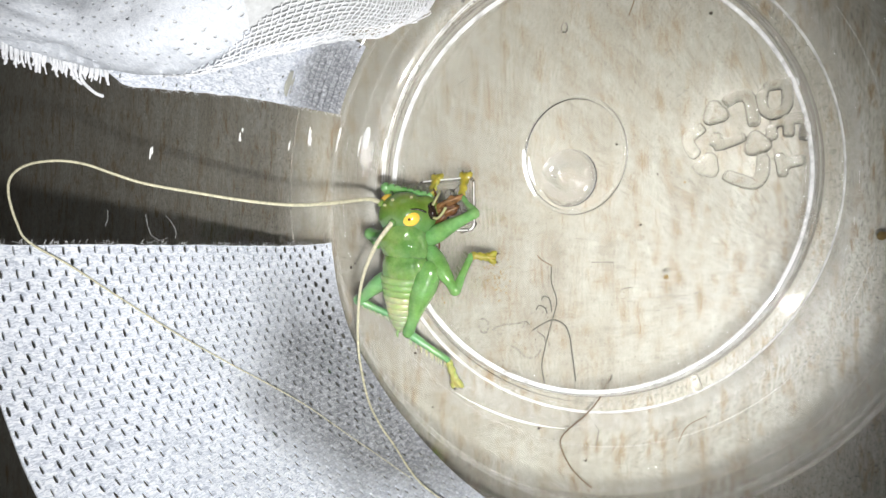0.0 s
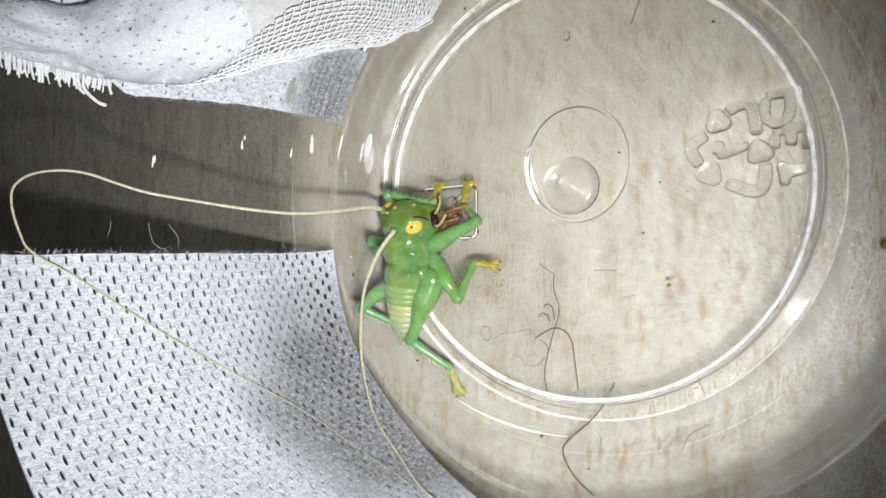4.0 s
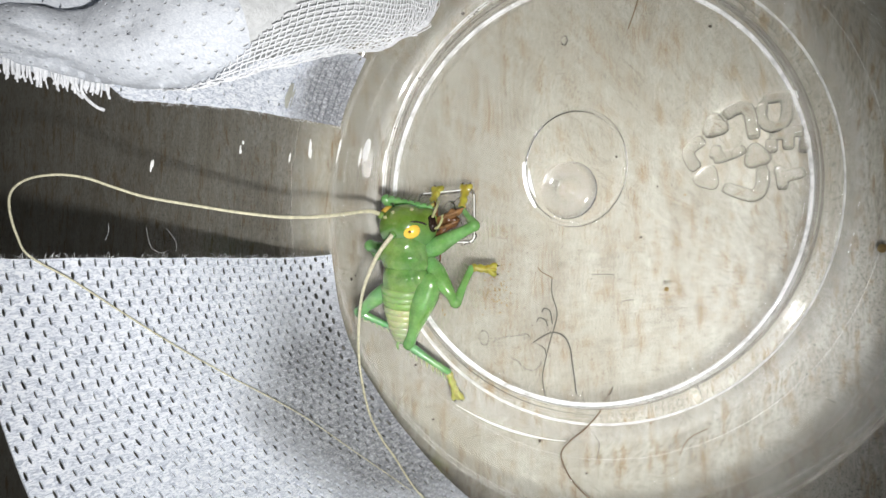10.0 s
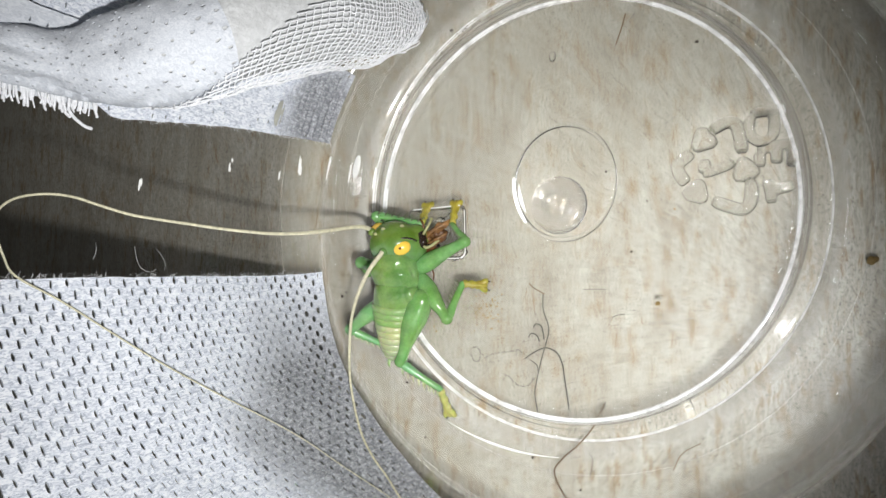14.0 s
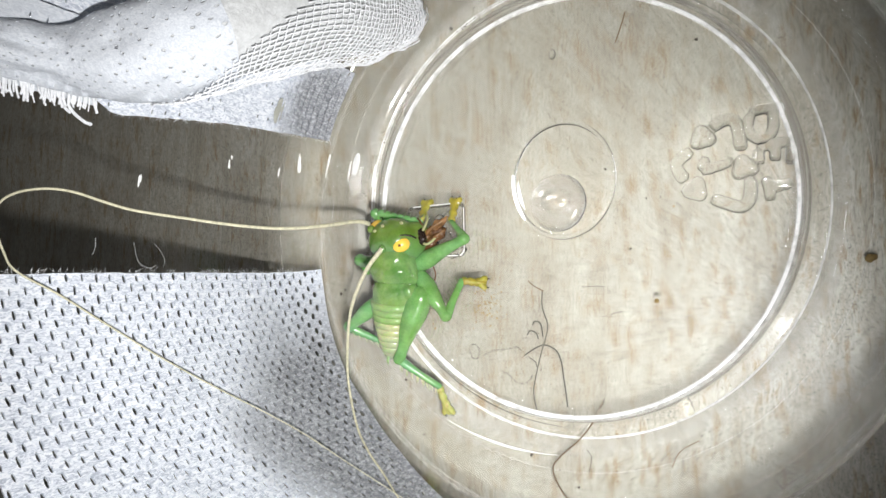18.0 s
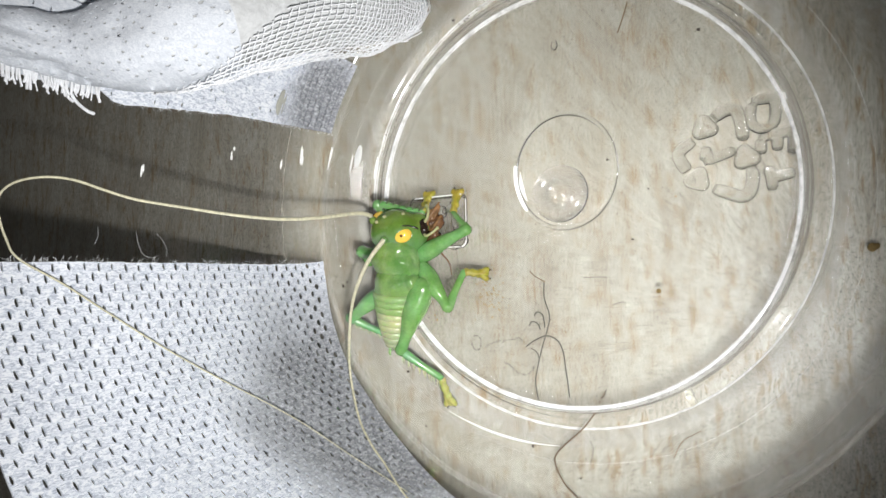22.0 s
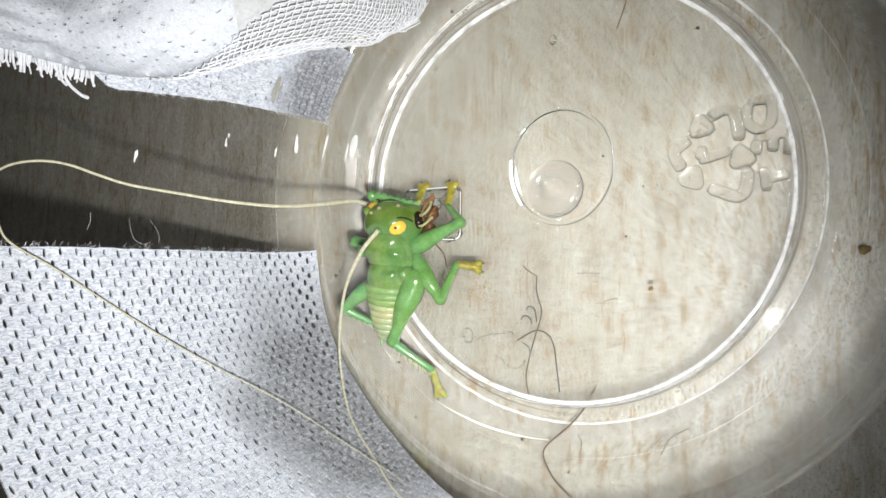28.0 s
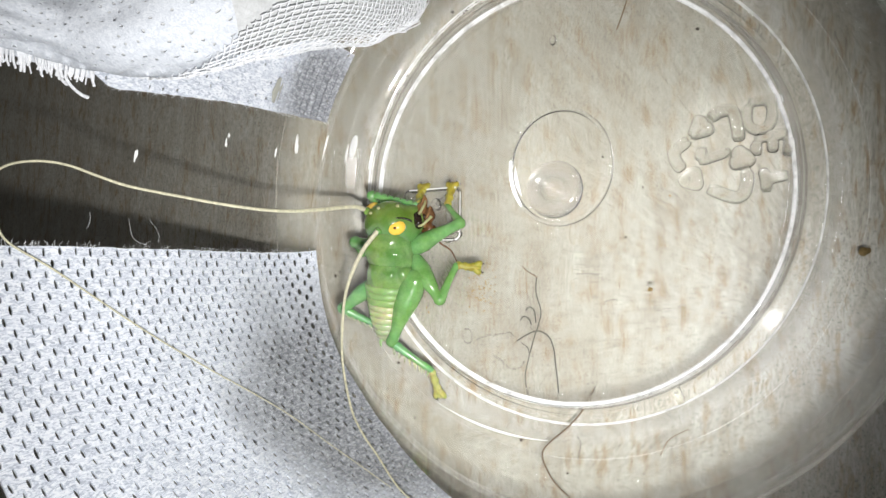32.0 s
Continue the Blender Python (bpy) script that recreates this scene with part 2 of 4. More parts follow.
LEG = skin("leg_green_cuticle", (0.13, 0.30, 0.085), (0.22, 0.43, 0.15), 0.26)
SHIN = skin("blue_green_cuticle", (0.16, 0.37, 0.15), (0.25, 0.49, 0.23), 0.28)
PALE = skin("pale_yellow_green_cuticle", (0.37, 0.45, 0.24), (0.55, 0.60, 0.37), 0.28)
RING = skin("soft_green_membrane", (0.23, 0.39, 0.14), (0.32, 0.47, 0.19), 0.4)
YELLOW = skin("yellow_foot_pad", (0.27, 0.23, 0.02), (0.46, 0.40, 0.05), 0.4, 900)
PALEFOOT = skin("pale_lime_foot_pad", (0.42, 0.44, 0.12), (0.60, 0.60, 0.22), 0.35, 900)
ORANGE = plain("orange_eye", (0.86, 0.55, 0.08), 0.15, 0.12, 1800, 0.1)
BLACK = plain("dark_brown_cuticle", (0.02, 0.012, 0.008), 0.25, 0.3, 900)
CREAM = plain("cream_palp", (0.38, 0.38, 0.18), 0.4, 0.2, 1500)
ANTENNA = plain("straw_antenna", (0.58, 0.55, 0.39), 0.5, 0.3, 2500, 0.5)
PREY = plain("brown_chitin", (0.11, 0.048, 0.018), 0.25, 0.6, 900, 0.6)
PREYLIGHT = plain("amber_chitin", (0.21, 0.105, 0.038), 0.25, 0.6, 900, 0.6, Coat_Weight=0.6)
HAIR = plain("brown_hair", (0.13, 0.085, 0.045), 0.45, 0.3, 2000, 0)
GREYHAIR = plain("grey_hair", (0.085, 0.08, 0.068), 0.5, 0.3, 2000, 0)
RESIDUE = plain("grey_residue", (0.12, 0.115, 0.1), 0.6, 0.2, 2500, 0)
GRIT = plain("dark_grit", (0.045, 0.035, 0.025), 0.7, 0.4, 3000)
DROPPING = plain("brown_dropping", (0.24, 0.165, 0.06), 0.8, 0.4, 3000)

# ---- mesh tools ----


def part(name, bm, mat, parent=None, label="", smooth=True):
    me = bpy.data.meshes.new(name)
    if smooth:
        for f in bm.faces:
            f.smooth = True
        for e in bm.edges:
            if len(e.link_faces) == 2 and e.calc_face_angle(0) > 0.9 or len(e.link_faces) == 1:
                e.smooth = False
    bm.to_mesh(me)
    bm.free()
    me.materials.append(mat)
    ob = new(name, me)
    ob.parent = parent
    if label:
        tagged(ob, label)
    return ob


def thing(name, label, category, group="", kind="", at=(0, 0, 0)):
    ob = new(name)
    ob.location = [v * MM for v in at]
    ob.empty_display_size = 0.005
    return tagged(ob, label, category, group, kind)


def smooth_line(points, n):
    """Catmull-Rom through the points, n steps to each span; the tuples may hold any number of values."""
    p = [np.array(q, float) for q in points]
    p = [2 * p[0] - p[1], *p, 2 * p[-1] - p[-2]]
    out = []
    for k in range(1, len(p) - 2):
        for s in np.arange(n) / n:
            a, b, c, d = p[k - 1 : k + 3]
            out.append(0.5 * (2 * b + (c - a) * s + (2 * a - 5 * b + 4 * c - d) * s * s + (3 * b - a - 3 * c + d) * s**3))
    out.append(p[-2])
    return out


def tube(bm, line, seg=10, flat=1.0, up=(0, 0, 1)):
    """A round body along rows of x, y, z, radius in millimetres; flat squeezes it along up."""
    rings, up = [], Vector(up)
    pts = [Vector(q[:3]) for q in line]
    for k, q in enumerate(line):
        ahead = (pts[min(k + 1, len(pts) - 1)] - pts[max(k - 1, 0)]).normalized()
        side = ahead.cross(up)
        side = side.normalized() if side.length > 0.05 else ahead.cross(Vector((0, 1, 0.1))).normalized()
        top = side.cross(ahead)
        rings.append([bm.verts.new((pts[k] + float(q[3]) * (math.cos(a) * side + flat * math.sin(a) * top)) * MM) for a in (np.arange(seg) * math.tau / seg).tolist()])
    for r, s in zip(rings, rings[1:]):
        for k in range(seg):
            bm.faces.new((r[k], r[(k + 1) % seg], s[(k + 1) % seg], s[k]))
    bm.faces.new(rings[0][::-1])
    bm.faces.new(rings[-1])
    return bm


def limb(points, n=6, seg=10, flat=1.0, round_ends=True):
    line = smooth_line(points, n)
    if round_ends:
        first, last = line[0], line[-1]
        a = (first[:3] - line[1][:3]) / max(1e-6, np.linalg.norm(first[:3] - line[1][:3]))
        b = (last[:3] - line[-2][:3]) / max(1e-6, np.linalg.norm(last[:3] - line[-2][:3]))
        cap = lambda q, way, s: np.r_[q[:3] + way * q[3] * 0.8 * s, q[3] * math.sqrt(1 - s * s)]  # noqa: E731
        line = [cap(first, a, 0.95), cap(first, a, 0.6), *line, cap(last, b, 0.6), cap(last, b, 0.95)]
    return tube(bmesh.new(), line, seg, flat)


def blob(bm, at, size, seg=20, turn=(0, 0, 0), rough=0.0, freq=0.5, seed=0):
    """A rounded lump with half-axes size, in millimetres."""
    made = bmesh.ops.create_uvsphere(bm, u_segments=seg, v_segments=max(6, seg * 2 // 3), radius=1.0)["verts"]
    m = Matrix.Translation(at) @ Euler([radians(a) for a in turn]).to_matrix().to_4x4() @ Matrix.Diagonal((*size, 1))
    for v in made:
        co = m @ v.co
        if rough:
            co += (co - Vector(at)).normalized() * rough * noise.noise(co * freq + Vector((seed, seed * 2, 0)))
        v.co = co * MM
    return bm


def lathe(profile, steps):
    """A closed profile of radius and height, in millimetres, turned about the z axis."""
    bm = bmesh.new()
    rings = []
    for r, z in profile:
        if r < 1e-6:
            rings.append([bm.verts.new((0, 0, z * MM))])
        else:
            rings.append([bm.verts.new((r * math.cos(a) * MM, r * math.sin(a) * MM, z * MM)) for a in np.arange(steps) * math.tau / steps])
    for r, s in zip(rings, rings[1:]):
        for k in range(steps):
            j = (k + 1) % steps
            if len(r) == 1:
                bm.faces.new((r[0], s[k], s[j]))
            elif len(s) == 1:
                bm.faces.new((r[k], s[0], r[j]))
            else:
                bm.faces.new((r[k], s[k], s[j], r[j]))
    bmesh.ops.recalc_face_normals(bm, faces=bm.faces)
    return bm


def wall_radius(z):
    """The cup's inner radius at a height, in millimetres."""
    steps = ((0.8, 32.4), (2.1, 37.0), (2.6, 41.0), (4.4, 43.5), (8.0, 45.3), (12.5, 46.5), (80.0, 55.6))
    return float(np.interp(z, [s[0] for s in steps], [s[1] for s in steps]))


def offset_profile(points, d):
    """The same profile moved by d towards the outside."""
    out = []
    for k, (r, z) in enumerate(points):
        a, b = points[max(k - 1, 0)], points[min(k + 1, len(points) - 1)]
        way = Vector((b[0] - a[0], b[1] - a[1])).normalized()
        out.append((max(0.0, r + way.y * d), max(0.0, z - way.x * d)))
    return out


def blend(ob, voxel=0.2, rounds=6):
    """Melts the lumps of one mesh into each other."""
    mod = ob.modifiers.new("melt", "REMESH")
    mod.mode, mod.voxel_size, mod.use_smooth_shade = "VOXEL", voxel * MM, True
    soft = ob.modifiers.new("soften", "SMOOTH")
    soft.factor, soft.iterations = 0.5, rounds
    return ob


# ---- room ----


def slab(name, x0, x1, y0, y1, z0, z1, mat, label):
    bm = bmesh.new()
    bmesh.ops.create_cube(bm, size=1.0)
    for v in bm.verts:
        v.co = ((x0 + x1) / 2 + v.co.x * (x1 - x0), (y0 + y1) / 2 + v.co.y * (y1 - y0), (z0 + z1) / 2 + v.co.z * (z1 - z0))
    return tagged(part(name, bm, mat, None, label, False), category=name.split("_")[0], kind="structure")


slab("floor", -2, 2, -2, 2, -0.05, 0, FLOOR, "grey oak laminate floor with brown grain streaks")
slab("wall_north", -2.1, 2.1, 2, 2.1, -0.05, 2.5, WALLPAINT, "plain dim painted wall")
slab("wall_south", -2.1, 2.1, -2.1, -2, -0.05, 2.5, WALLPAINT, "plain dim painted wall")
slab("wall_east", 2, 2.1, -2, 2, -0.05, 2.5, WALLPAINT, "plain dim painted wall")
slab("wall_west", -2.1, -2, -2, 2, -0.05, 2.5, WALLPAINT, "plain dim painted wall")
slab("ceiling", -2.1, 2.1, -2.1, 2.1, 2.5, 2.6, WALLPAINT, "plain dim painted ceiling")


def ceiling_lamp():
    lamp = thing("ceiling_lamp", "small round ceiling lamp with a glowing white diffuser", "lamp", at=(-1330, 460, 2440))
    m = bpy.data.materials.new("glowing_diffuser")
    m.use_nodes = True
    b = m.node_tree.nodes["Principled BSDF"]
    b.inputs["Emission Color"].default_value = (0.98, 0.97, 1.0, 1)
    b.inputs["Emission Strength"].default_value = 14.0
    part("diffuser", lathe([(0, -14), (70, -12), (92, 0), (95, 18), (0, 18)], 48), m, lamp, "glowing white diffuser")
    part("mount", lathe([(0, 20), (108, 20), (110, 58), (0, 58)], 48), WALLPAINT, lamp, "pale round mounting ring")


ceiling_lamp()

# ---- clear cup ----


def round_profile(points, n=4):
    return [tuple(q) for q in smooth_line(points, n)]


def cup():
    top = thing("plastic_cup", "clear plastic cup standing open on the laminate floor", "cup")
    inner = [(0, 4.5), (14, 4.5), (28.3, 4.5), (28.9, 4.6), (29.5, 4.86), (29.9, 4.94), (30.25, 4.75), (30.55, 3.95), (30.8, 3.1), (31.1, 1.5), (31.35, 1.02), (31.6, 1.0), (31.85, 1.06), (32.1, 1.0), (32.35, 0.88), (32.7, 0.84),
             (33.1, 0.95), (33.6, 1.35), (34.2, 1.8), (34.8, 2.05), (35.5, 2.10), (36.3, 2.13), (37.2, 2.175), (38.2, 2.24), (39.2, 2.34), (40.2, 2.5), (41.6, 2.87), (42.6, 3.45),
             (43.5, 4.4), (44.5, 6.2), (45.3, 8.0), (46.0, 10.2), (46.5, 12.5), (48.0, 23.5), (50.0, 38.5), (52.0, 53.5), (54.0, 68.2), (55.4, 78.5), (56.2, 79.6)]
    inner = [inner[0], inner[1], *round_profile(inner[2:], 3)]
    outer = offset_profile(inner, 0.6)
    outer[0] = (0.0, outer[0][1])
    cut = next(k for k, q in enumerate(inner) if q[0] > 45.35)
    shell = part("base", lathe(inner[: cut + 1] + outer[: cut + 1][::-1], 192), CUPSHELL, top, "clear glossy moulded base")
    shell.visible_shadow = False
    part("wall", lathe([*inner[cut:], *outer[cut:][::-1], inner[cut]], 192), CUPWALL, top, "clear thin glossy wall")
    # gate ring and nub under the middle of the base
    ring = [(7.28, 4.53), (7.27, 4.75), (7.2, 4.95), (7.07, 5.05), (6.93, 5.05), (6.8, 4.95), (6.73, 4.75), (6.72, 4.53), (7.28, 4.53)]
    gate = part("gate_ring", lathe(ring, 64), CLEAR, top, "thin raised moulding ring")
    gate.location = (-0.0001, 0.0028, 0)
    gate.scale = (1.03, 1.15, 1)
    gate.visible_shadow = False
    nub = part("gate_nub", lathe(round_profile([(0, 5.25), (0.5, 5.2), (1.0, 4.98), (1.5, 5.0), (2.2, 5.5), (2.9, 5.75), (3.5, 5.55), (3.9, 5.05), (4.05, 4.56)], 4) + [(0, 4.54)], 48), FROSTED, top, "milky raised moulding nub")
    nub.location = (-0.0008, -0.0004, 0)
    nub.visible_shadow = False
    # white crescents stand in for the lamp's glint beside the gate ring
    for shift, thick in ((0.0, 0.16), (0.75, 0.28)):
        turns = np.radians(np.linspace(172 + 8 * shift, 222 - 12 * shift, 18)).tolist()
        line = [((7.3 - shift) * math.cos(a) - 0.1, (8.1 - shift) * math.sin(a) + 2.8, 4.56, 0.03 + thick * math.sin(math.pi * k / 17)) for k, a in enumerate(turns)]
        mark = part("gate_glint", tube(bmesh.new(), line, 8, 0.3), GLINTWHITE, top, "white crescent painted as a lamp glint")
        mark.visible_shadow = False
    return top


CUP = cup()


def flat_bar(points, half, z0, z1):
    """A raised strip along points in the base's plane, in millimetres, with a softly swelling back and sloping ends."""
    bm = bmesh.new()
    rows = []
    n = len(points)
    shape = [(math.copysign(abs(math.cos(a)) ** 0.8, math.cos(a)), math.sin(a) ** 0.8) for a in np.linspace(0, math.pi, 17).tolist()]
    for k, (x, y) in enumerate(points):
        a, b = Vector(points[max(k - 1, 0)]), Vector(points[min(k + 1, n - 1)])
        way = (b - a).normalized()
        side = Vector((-way.y, way.x))
        fade = {0: 0.05, 1: 0.5, 2: 0.85}.get(min(k, n - 1 - k), 1.0)
        wide = half * (0.6 + 0.4 * fade)
        rows.append([bm.verts.new(((x + side.x * c * wide) * MM, (y + side.y * c * wide) * MM, (z0 + (z1 - z0) * h * fade) * MM)) for c, h in shape])
    m = len(shape)
    for r, s in zip(rows, rows[1:]):
        for k in range(m):
            bm.faces.new((r[k], s[k], s[(k + 1) % m], r[(k + 1) % m]))
    bm.faces.new(rows[0])
    bm.faces.new(rows[-1][::-1])
    bmesh.ops.recalc_face_normals(bm, faces=bm.faces)
    return bm


def letters():
    """The moulded plastic mark, mirrored as seen from inside the cup; the tops point to the cup's middle."""
    strokes = {"1": [((18.2, 2.5), (20.2, 3.1), (22.2, 3.75)), ((18.3, 2.6), (18.55, 3.5), (18.8, 4.5))],
               "P": [((24.1, 9.7), (26.3, 9.9), (28.3, 9.9)), ((24.3, 9.5), (23.95, 8.1), (24.3, 6.7), (25.5, 6.1), (26.6, 6.8), (26.9, 8.2), (26.7, 9.6))],
               "E": [((24.8, 5.1), (26.9, 5.4), (28.9, 5.6)), ((25.0, 4.9), (25.1, 3.9), (25.1, 2.9)), ((26.9, 5.1), (27.0, 4.2), (26.9, 3.2)), ((28.7, 5.2), (28.8, 4.0), (28.6, 2.7))],
               "T": [((25.8, 1.4), (26.2, -0.1), (26.3, -1.7)), ((26.3, -0.1), (27.6, 0.2), (28.9, 0.5))]}
    for text, lines in strokes.items():
        whole = bmesh.new()
        for k, stroke in enumerate(lines):
            bar = flat_bar([tuple(q) for q in smooth_line(stroke, 6)], 0.72, 4.53, 5.35 + 0.02 * k)
            me = bpy.data.meshes.new("bar")
            bar.to_mesh(me)
            whole.from_mesh(me)
            bar.free()
            bpy.data.meshes.remove(me)
        blend(part("letter", whole, EMBOSS, CUP, "clear embossed character " + text), 0.09, 3).visible_shadow = False


letters()


def arrows():
    """Three bent arrows of the recycling mark; one is moulded weakly."""
    paths = (((23.1, 4.8), (22.95, 6.4), (22.6, 8.2), (22.0, 8.9), (20.8, 8.8), (19.4, 7.9)),
             ((19.4, -0.9), (21.0, -1.6), (22.7, -2.2), (23.7, -1.7), (24.1, -0.2), (24.0, 1.4)),
             ((17.2, 5.4), (15.9, 4.6), (15.2, 3.7), (15.6, 2.5), (16.4, 1.4)))
    heads = (((18.5, 6.9), 222, 1.0), ((23.4, 2.7), 105, 1.0), ((17.5, 0.3), -50, 0.5))
    for path, (tip, turn, tall) in zip(paths, heads):
        bm = flat_bar([tuple(q) for q in smooth_line(path, 6)], 0.85, 4.53, 4.53 + 0.95 * tall)
        made = bmesh.ops.create_uvsphere(bm, u_segments=36, v_segments=16, radius=1.0)["verts"]
        a = radians(turn)
        for v in made:
            b = math.atan2(v.co.y, v.co.x)
            r = math.hypot(v.co.x, v.co.y) * 1.6 * (1 + 0.13 * math.cos(3 * (b - a)))
            v.co = ((tip[0] + r * math.cos(b)) * MM, (tip[1] + r * math.sin(b)) * MM, (4.53 + max(0.0, v.co.z) * 1.1 * tall) * MM)
        blend(part("arrow", bm, EMBOSS, CUP, "clear embossed bent arrow"), 0.09, 3).visible_shadow = False


arrows()


def notch():
    part("notch", flat_bar([(14.9, -26.2), (15.5, -27.6), (16.1, -29.1)], 0.8, 0.9, 3.4), EMBOSS, CUP, "small clear moulded block across the foot groove").visible_shadow = False


notch()

# ---- cloths ----


def pored(nu, nv, place, seed, open_share=1.0, big=1.0, loop=False, ribs=0):
    """A cloth of nu x nv cells, each second one with a slit pore; place(u, v) gives a point in millimetres."""
    rng = random.Random(seed)
    bm = bmesh.new()
    put = lambda u, v: bm.verts.new(Vector(place(u, v)) * MM)  # noqa: E731
    knot = {}
    for u in range(nu + 1):
        for v in range(nv + 1 - loop):
            inside = 0 < u < nu and (loop or 0 < v < nv)
            knot[u, v] = put(u + (rng.uniform(-0.08, 0.08) if inside else rng.uniform(-0.05, 0.05) * (not loop)), v + (rng.uniform(-0.08, 0.08) if inside else 0))
        if loop:
            knot[u, nv] = knot[u, 0]
    for u in range(nu):
        for v in range(nv):
            c = [knot[u, v], knot[u + 1, v], knot[u + 1, v + 1], knot[u, v + 1]]
            if (u + v) % 2 or (rng.random() > open_share and v > ribs):
                bm.faces.new(c)
                continue
            cu, cv = u + 0.5 + rng.uniform(-0.08, 0.08), v + 0.5 + rng.uniform(-0.08, 0.08)
            a, b, lean = big * rng.uniform(0.34, 0.48), big * rng.uniform(0.14, 0.23), rng.uniform(-0.04, 0.04)
            b *= 1 + 0.5 * (1 - v / nv)
            if v <= ribs:
                a, b = rng.uniform(0.3, 0.44), rng.uniform(0.05, 0.11)
            h = [put(cu + a * math.cos(t), cv + b * math.sin(t) + lean * math.cos(t)) for t in ((np.arange(8) * 45 - 135) * math.pi / 180).tolist()]
            for k in range(4):
                bm.faces.new((c[k], c[(k + 1) % 4], h[(2 * k + 2) % 8], h[2 * k + 1], h[2 * k]))
    return bm


def pored_sheet(theta0, theta1, z0, z1, lift, seed, pitch=(1.28, 0.9), foot=None, ripple=0.5, open_share=1.0, edge=None, big=1.0, ribs=0):
    """Pored cloth on the cup's wall; theta in degrees, heights in millimetres."""
    nu, nv = int(abs(radians(theta1 - theta0) * 48) / pitch[0]), int((z1 - z0) / pitch[1])

    def place(u, v):
        turn = theta0 + (theta1 - theta0) * u / nu
        low = foot(turn) if foot else z0
        z = low + (z1 - low) * v / nv
        th = radians(theta0 + ((edge(z) if edge else theta1) - theta0) * u / nu)
        r = wall_radius(z) - lift - ripple - noise.noise((u * 0.11 + seed, v * 0.09, 0)) * ripple
        return r * math.cos(th), r * math.sin(th), z

    return pored(nu, nv, place, seed, open_share, big, False, ribs)


def solid(ob, thick):
    mod = ob.modifiers.new("thickness", "SOLIDIFY")
    mod.thickness, mod.offset = thick * MM, 0
    return ob


def strip_edge(z):
    """The strip's lower hem: degrees round the cup at a height."""
    return float(np.interp(z, (3, 22, 39, 43.5, 62), (163.2, 165.6, 168.8, 166.0, 165.6)))


def wipe_foot(turn):
    """Height of the wipe's lower hem at degrees round the cup."""
    return float(np.interp(turn, (-168, -154, -136, -124, -116, -108, -82), (3.9, 4.7, 5.8, 6.8, 8.0, 10.0, 16.5)))


def wipes():
    wipe = thing("nonwoven_wipe", "white perforated nonwoven wipe on the cup wall, damp below", "cloth")
    solid(part("sheet", pored_sheet(-167.6, -82, 4.0, 57, 0.35, 3, foot=wipe_foot, big=1.08), WIPE, wipe), 0.28)
    fuzz = bmesh.new()
    rng = random.Random(8)
    for k in range(110):
        z = rng.uniform(4, 56)
        th = radians(-167.6)
        r = wall_radius(z) - 0.9
        x, y = r * math.cos(th), r * math.sin(th)
        reach = rng.uniform(0.2, 0.8)
        tube(fuzz, [(x, y - 0.2, z, 0.025), (x + rng.uniform(-0.1, 0.2), y + reach * 0.5, z + rng.uniform(-0.3, 0.3), 0.02), (x + rng.uniform(-0.1, 0.4), y + reach, z + rng.uniform(-0.7, 0.7), 0.012)], 4)
    part("edge_fuzz", fuzz, THREAD, wipe, "loose white fibres along the cut edge")
    strip = thing("nonwoven_strip", "white nonwoven strip on the cup wall, damp grey end", "cloth")
    solid(part("sheet", pored_sheet(147, 163.2, 3.6, 51.5, 0.3, 5, (1.1, 1.0), None, 0.4, 0.4, strip_edge, 0.6, 9), STRIP, strip), 0.25)
    fuzz = bmesh.new()
    for k in range(110):
        z = rng.uniform(3, 51)
        th = radians(strip_edge(z))
        r = wall_radius(z) - 0.8
        x, y = r * math.cos(th), r * math.sin(th)
        reach = rng.uniform(0.15, 0.5)
        tube(fuzz, [(x, y + 0.2, z, 0.03), (x + rng.uniform(-0.1, 0.2), y - reach * 0.5, z + rng.uniform(-0.3, 0.3), 0.025), (x + rng.uniform(-0.1, 0.3), y - reach, z + rng.uniform(-0.7, 0.7), 0.012)], 4)
    part("edge_fuzz", fuzz, THREAD, strip, "loose white fibres along the cut edge")
    for k in range(10):
        z = 4.3 + k * 0.95
        th = np.radians(np.linspace(148.5 + 0.25 * k, strip_edge(z) - 0.4, 26))
        line = [((wall_radius(z) - 1.2) * math.cos(a), (wall_radius(z) - 1.2) * math.sin(a), z + 0.25 * noise.noise((k, a * 40, 0)), 0.17 + 0.1 * noise.noise((k * 3, a * 60, 1))) for a in th.tolist()]
        part("crimp_rib", tube(bmesh.new(), line, 6), STRIP, strip)
    bm = blob(bmesh.new(), (0, 0, 0), (0.2, 2.1, 1.25), 20, (0, 0, 0), 0.25, 0.8, 3)
    spot = part("glue_spot", bm, GLUE, strip, "smooth grey dried spot")
    th = radians(160.2)
    spot.location = ((wall_radius(13.0) - 1.15) * math.cos(th) * MM, (wall_radius(13.0) - 1.15) * math.sin(th) * MM, 0.013)
    spot.rotation_euler = (0, radians(-10), th)


wipes()

ROLL = smooth_line([(-48.6, 13.0, 57.5, 2.2), (-47.2, 13.4, 54.0, 2.6), (-45.0, 13.6, 48.4, 3.5), (-40.5, 14.4, 44.2, 5.1), (-35.6, 16.0, 41.0, 6.2), (-31.4, 19.0, 35.5, 6.6), (-26.6, 23.6, 25.0, 6.6), (-23.6, 25.6, 18.0, 6.0), (-21.6, 26.6, 13.0, 4.4), (-21.0, 27.4, 10.6, 2.6)], 8)


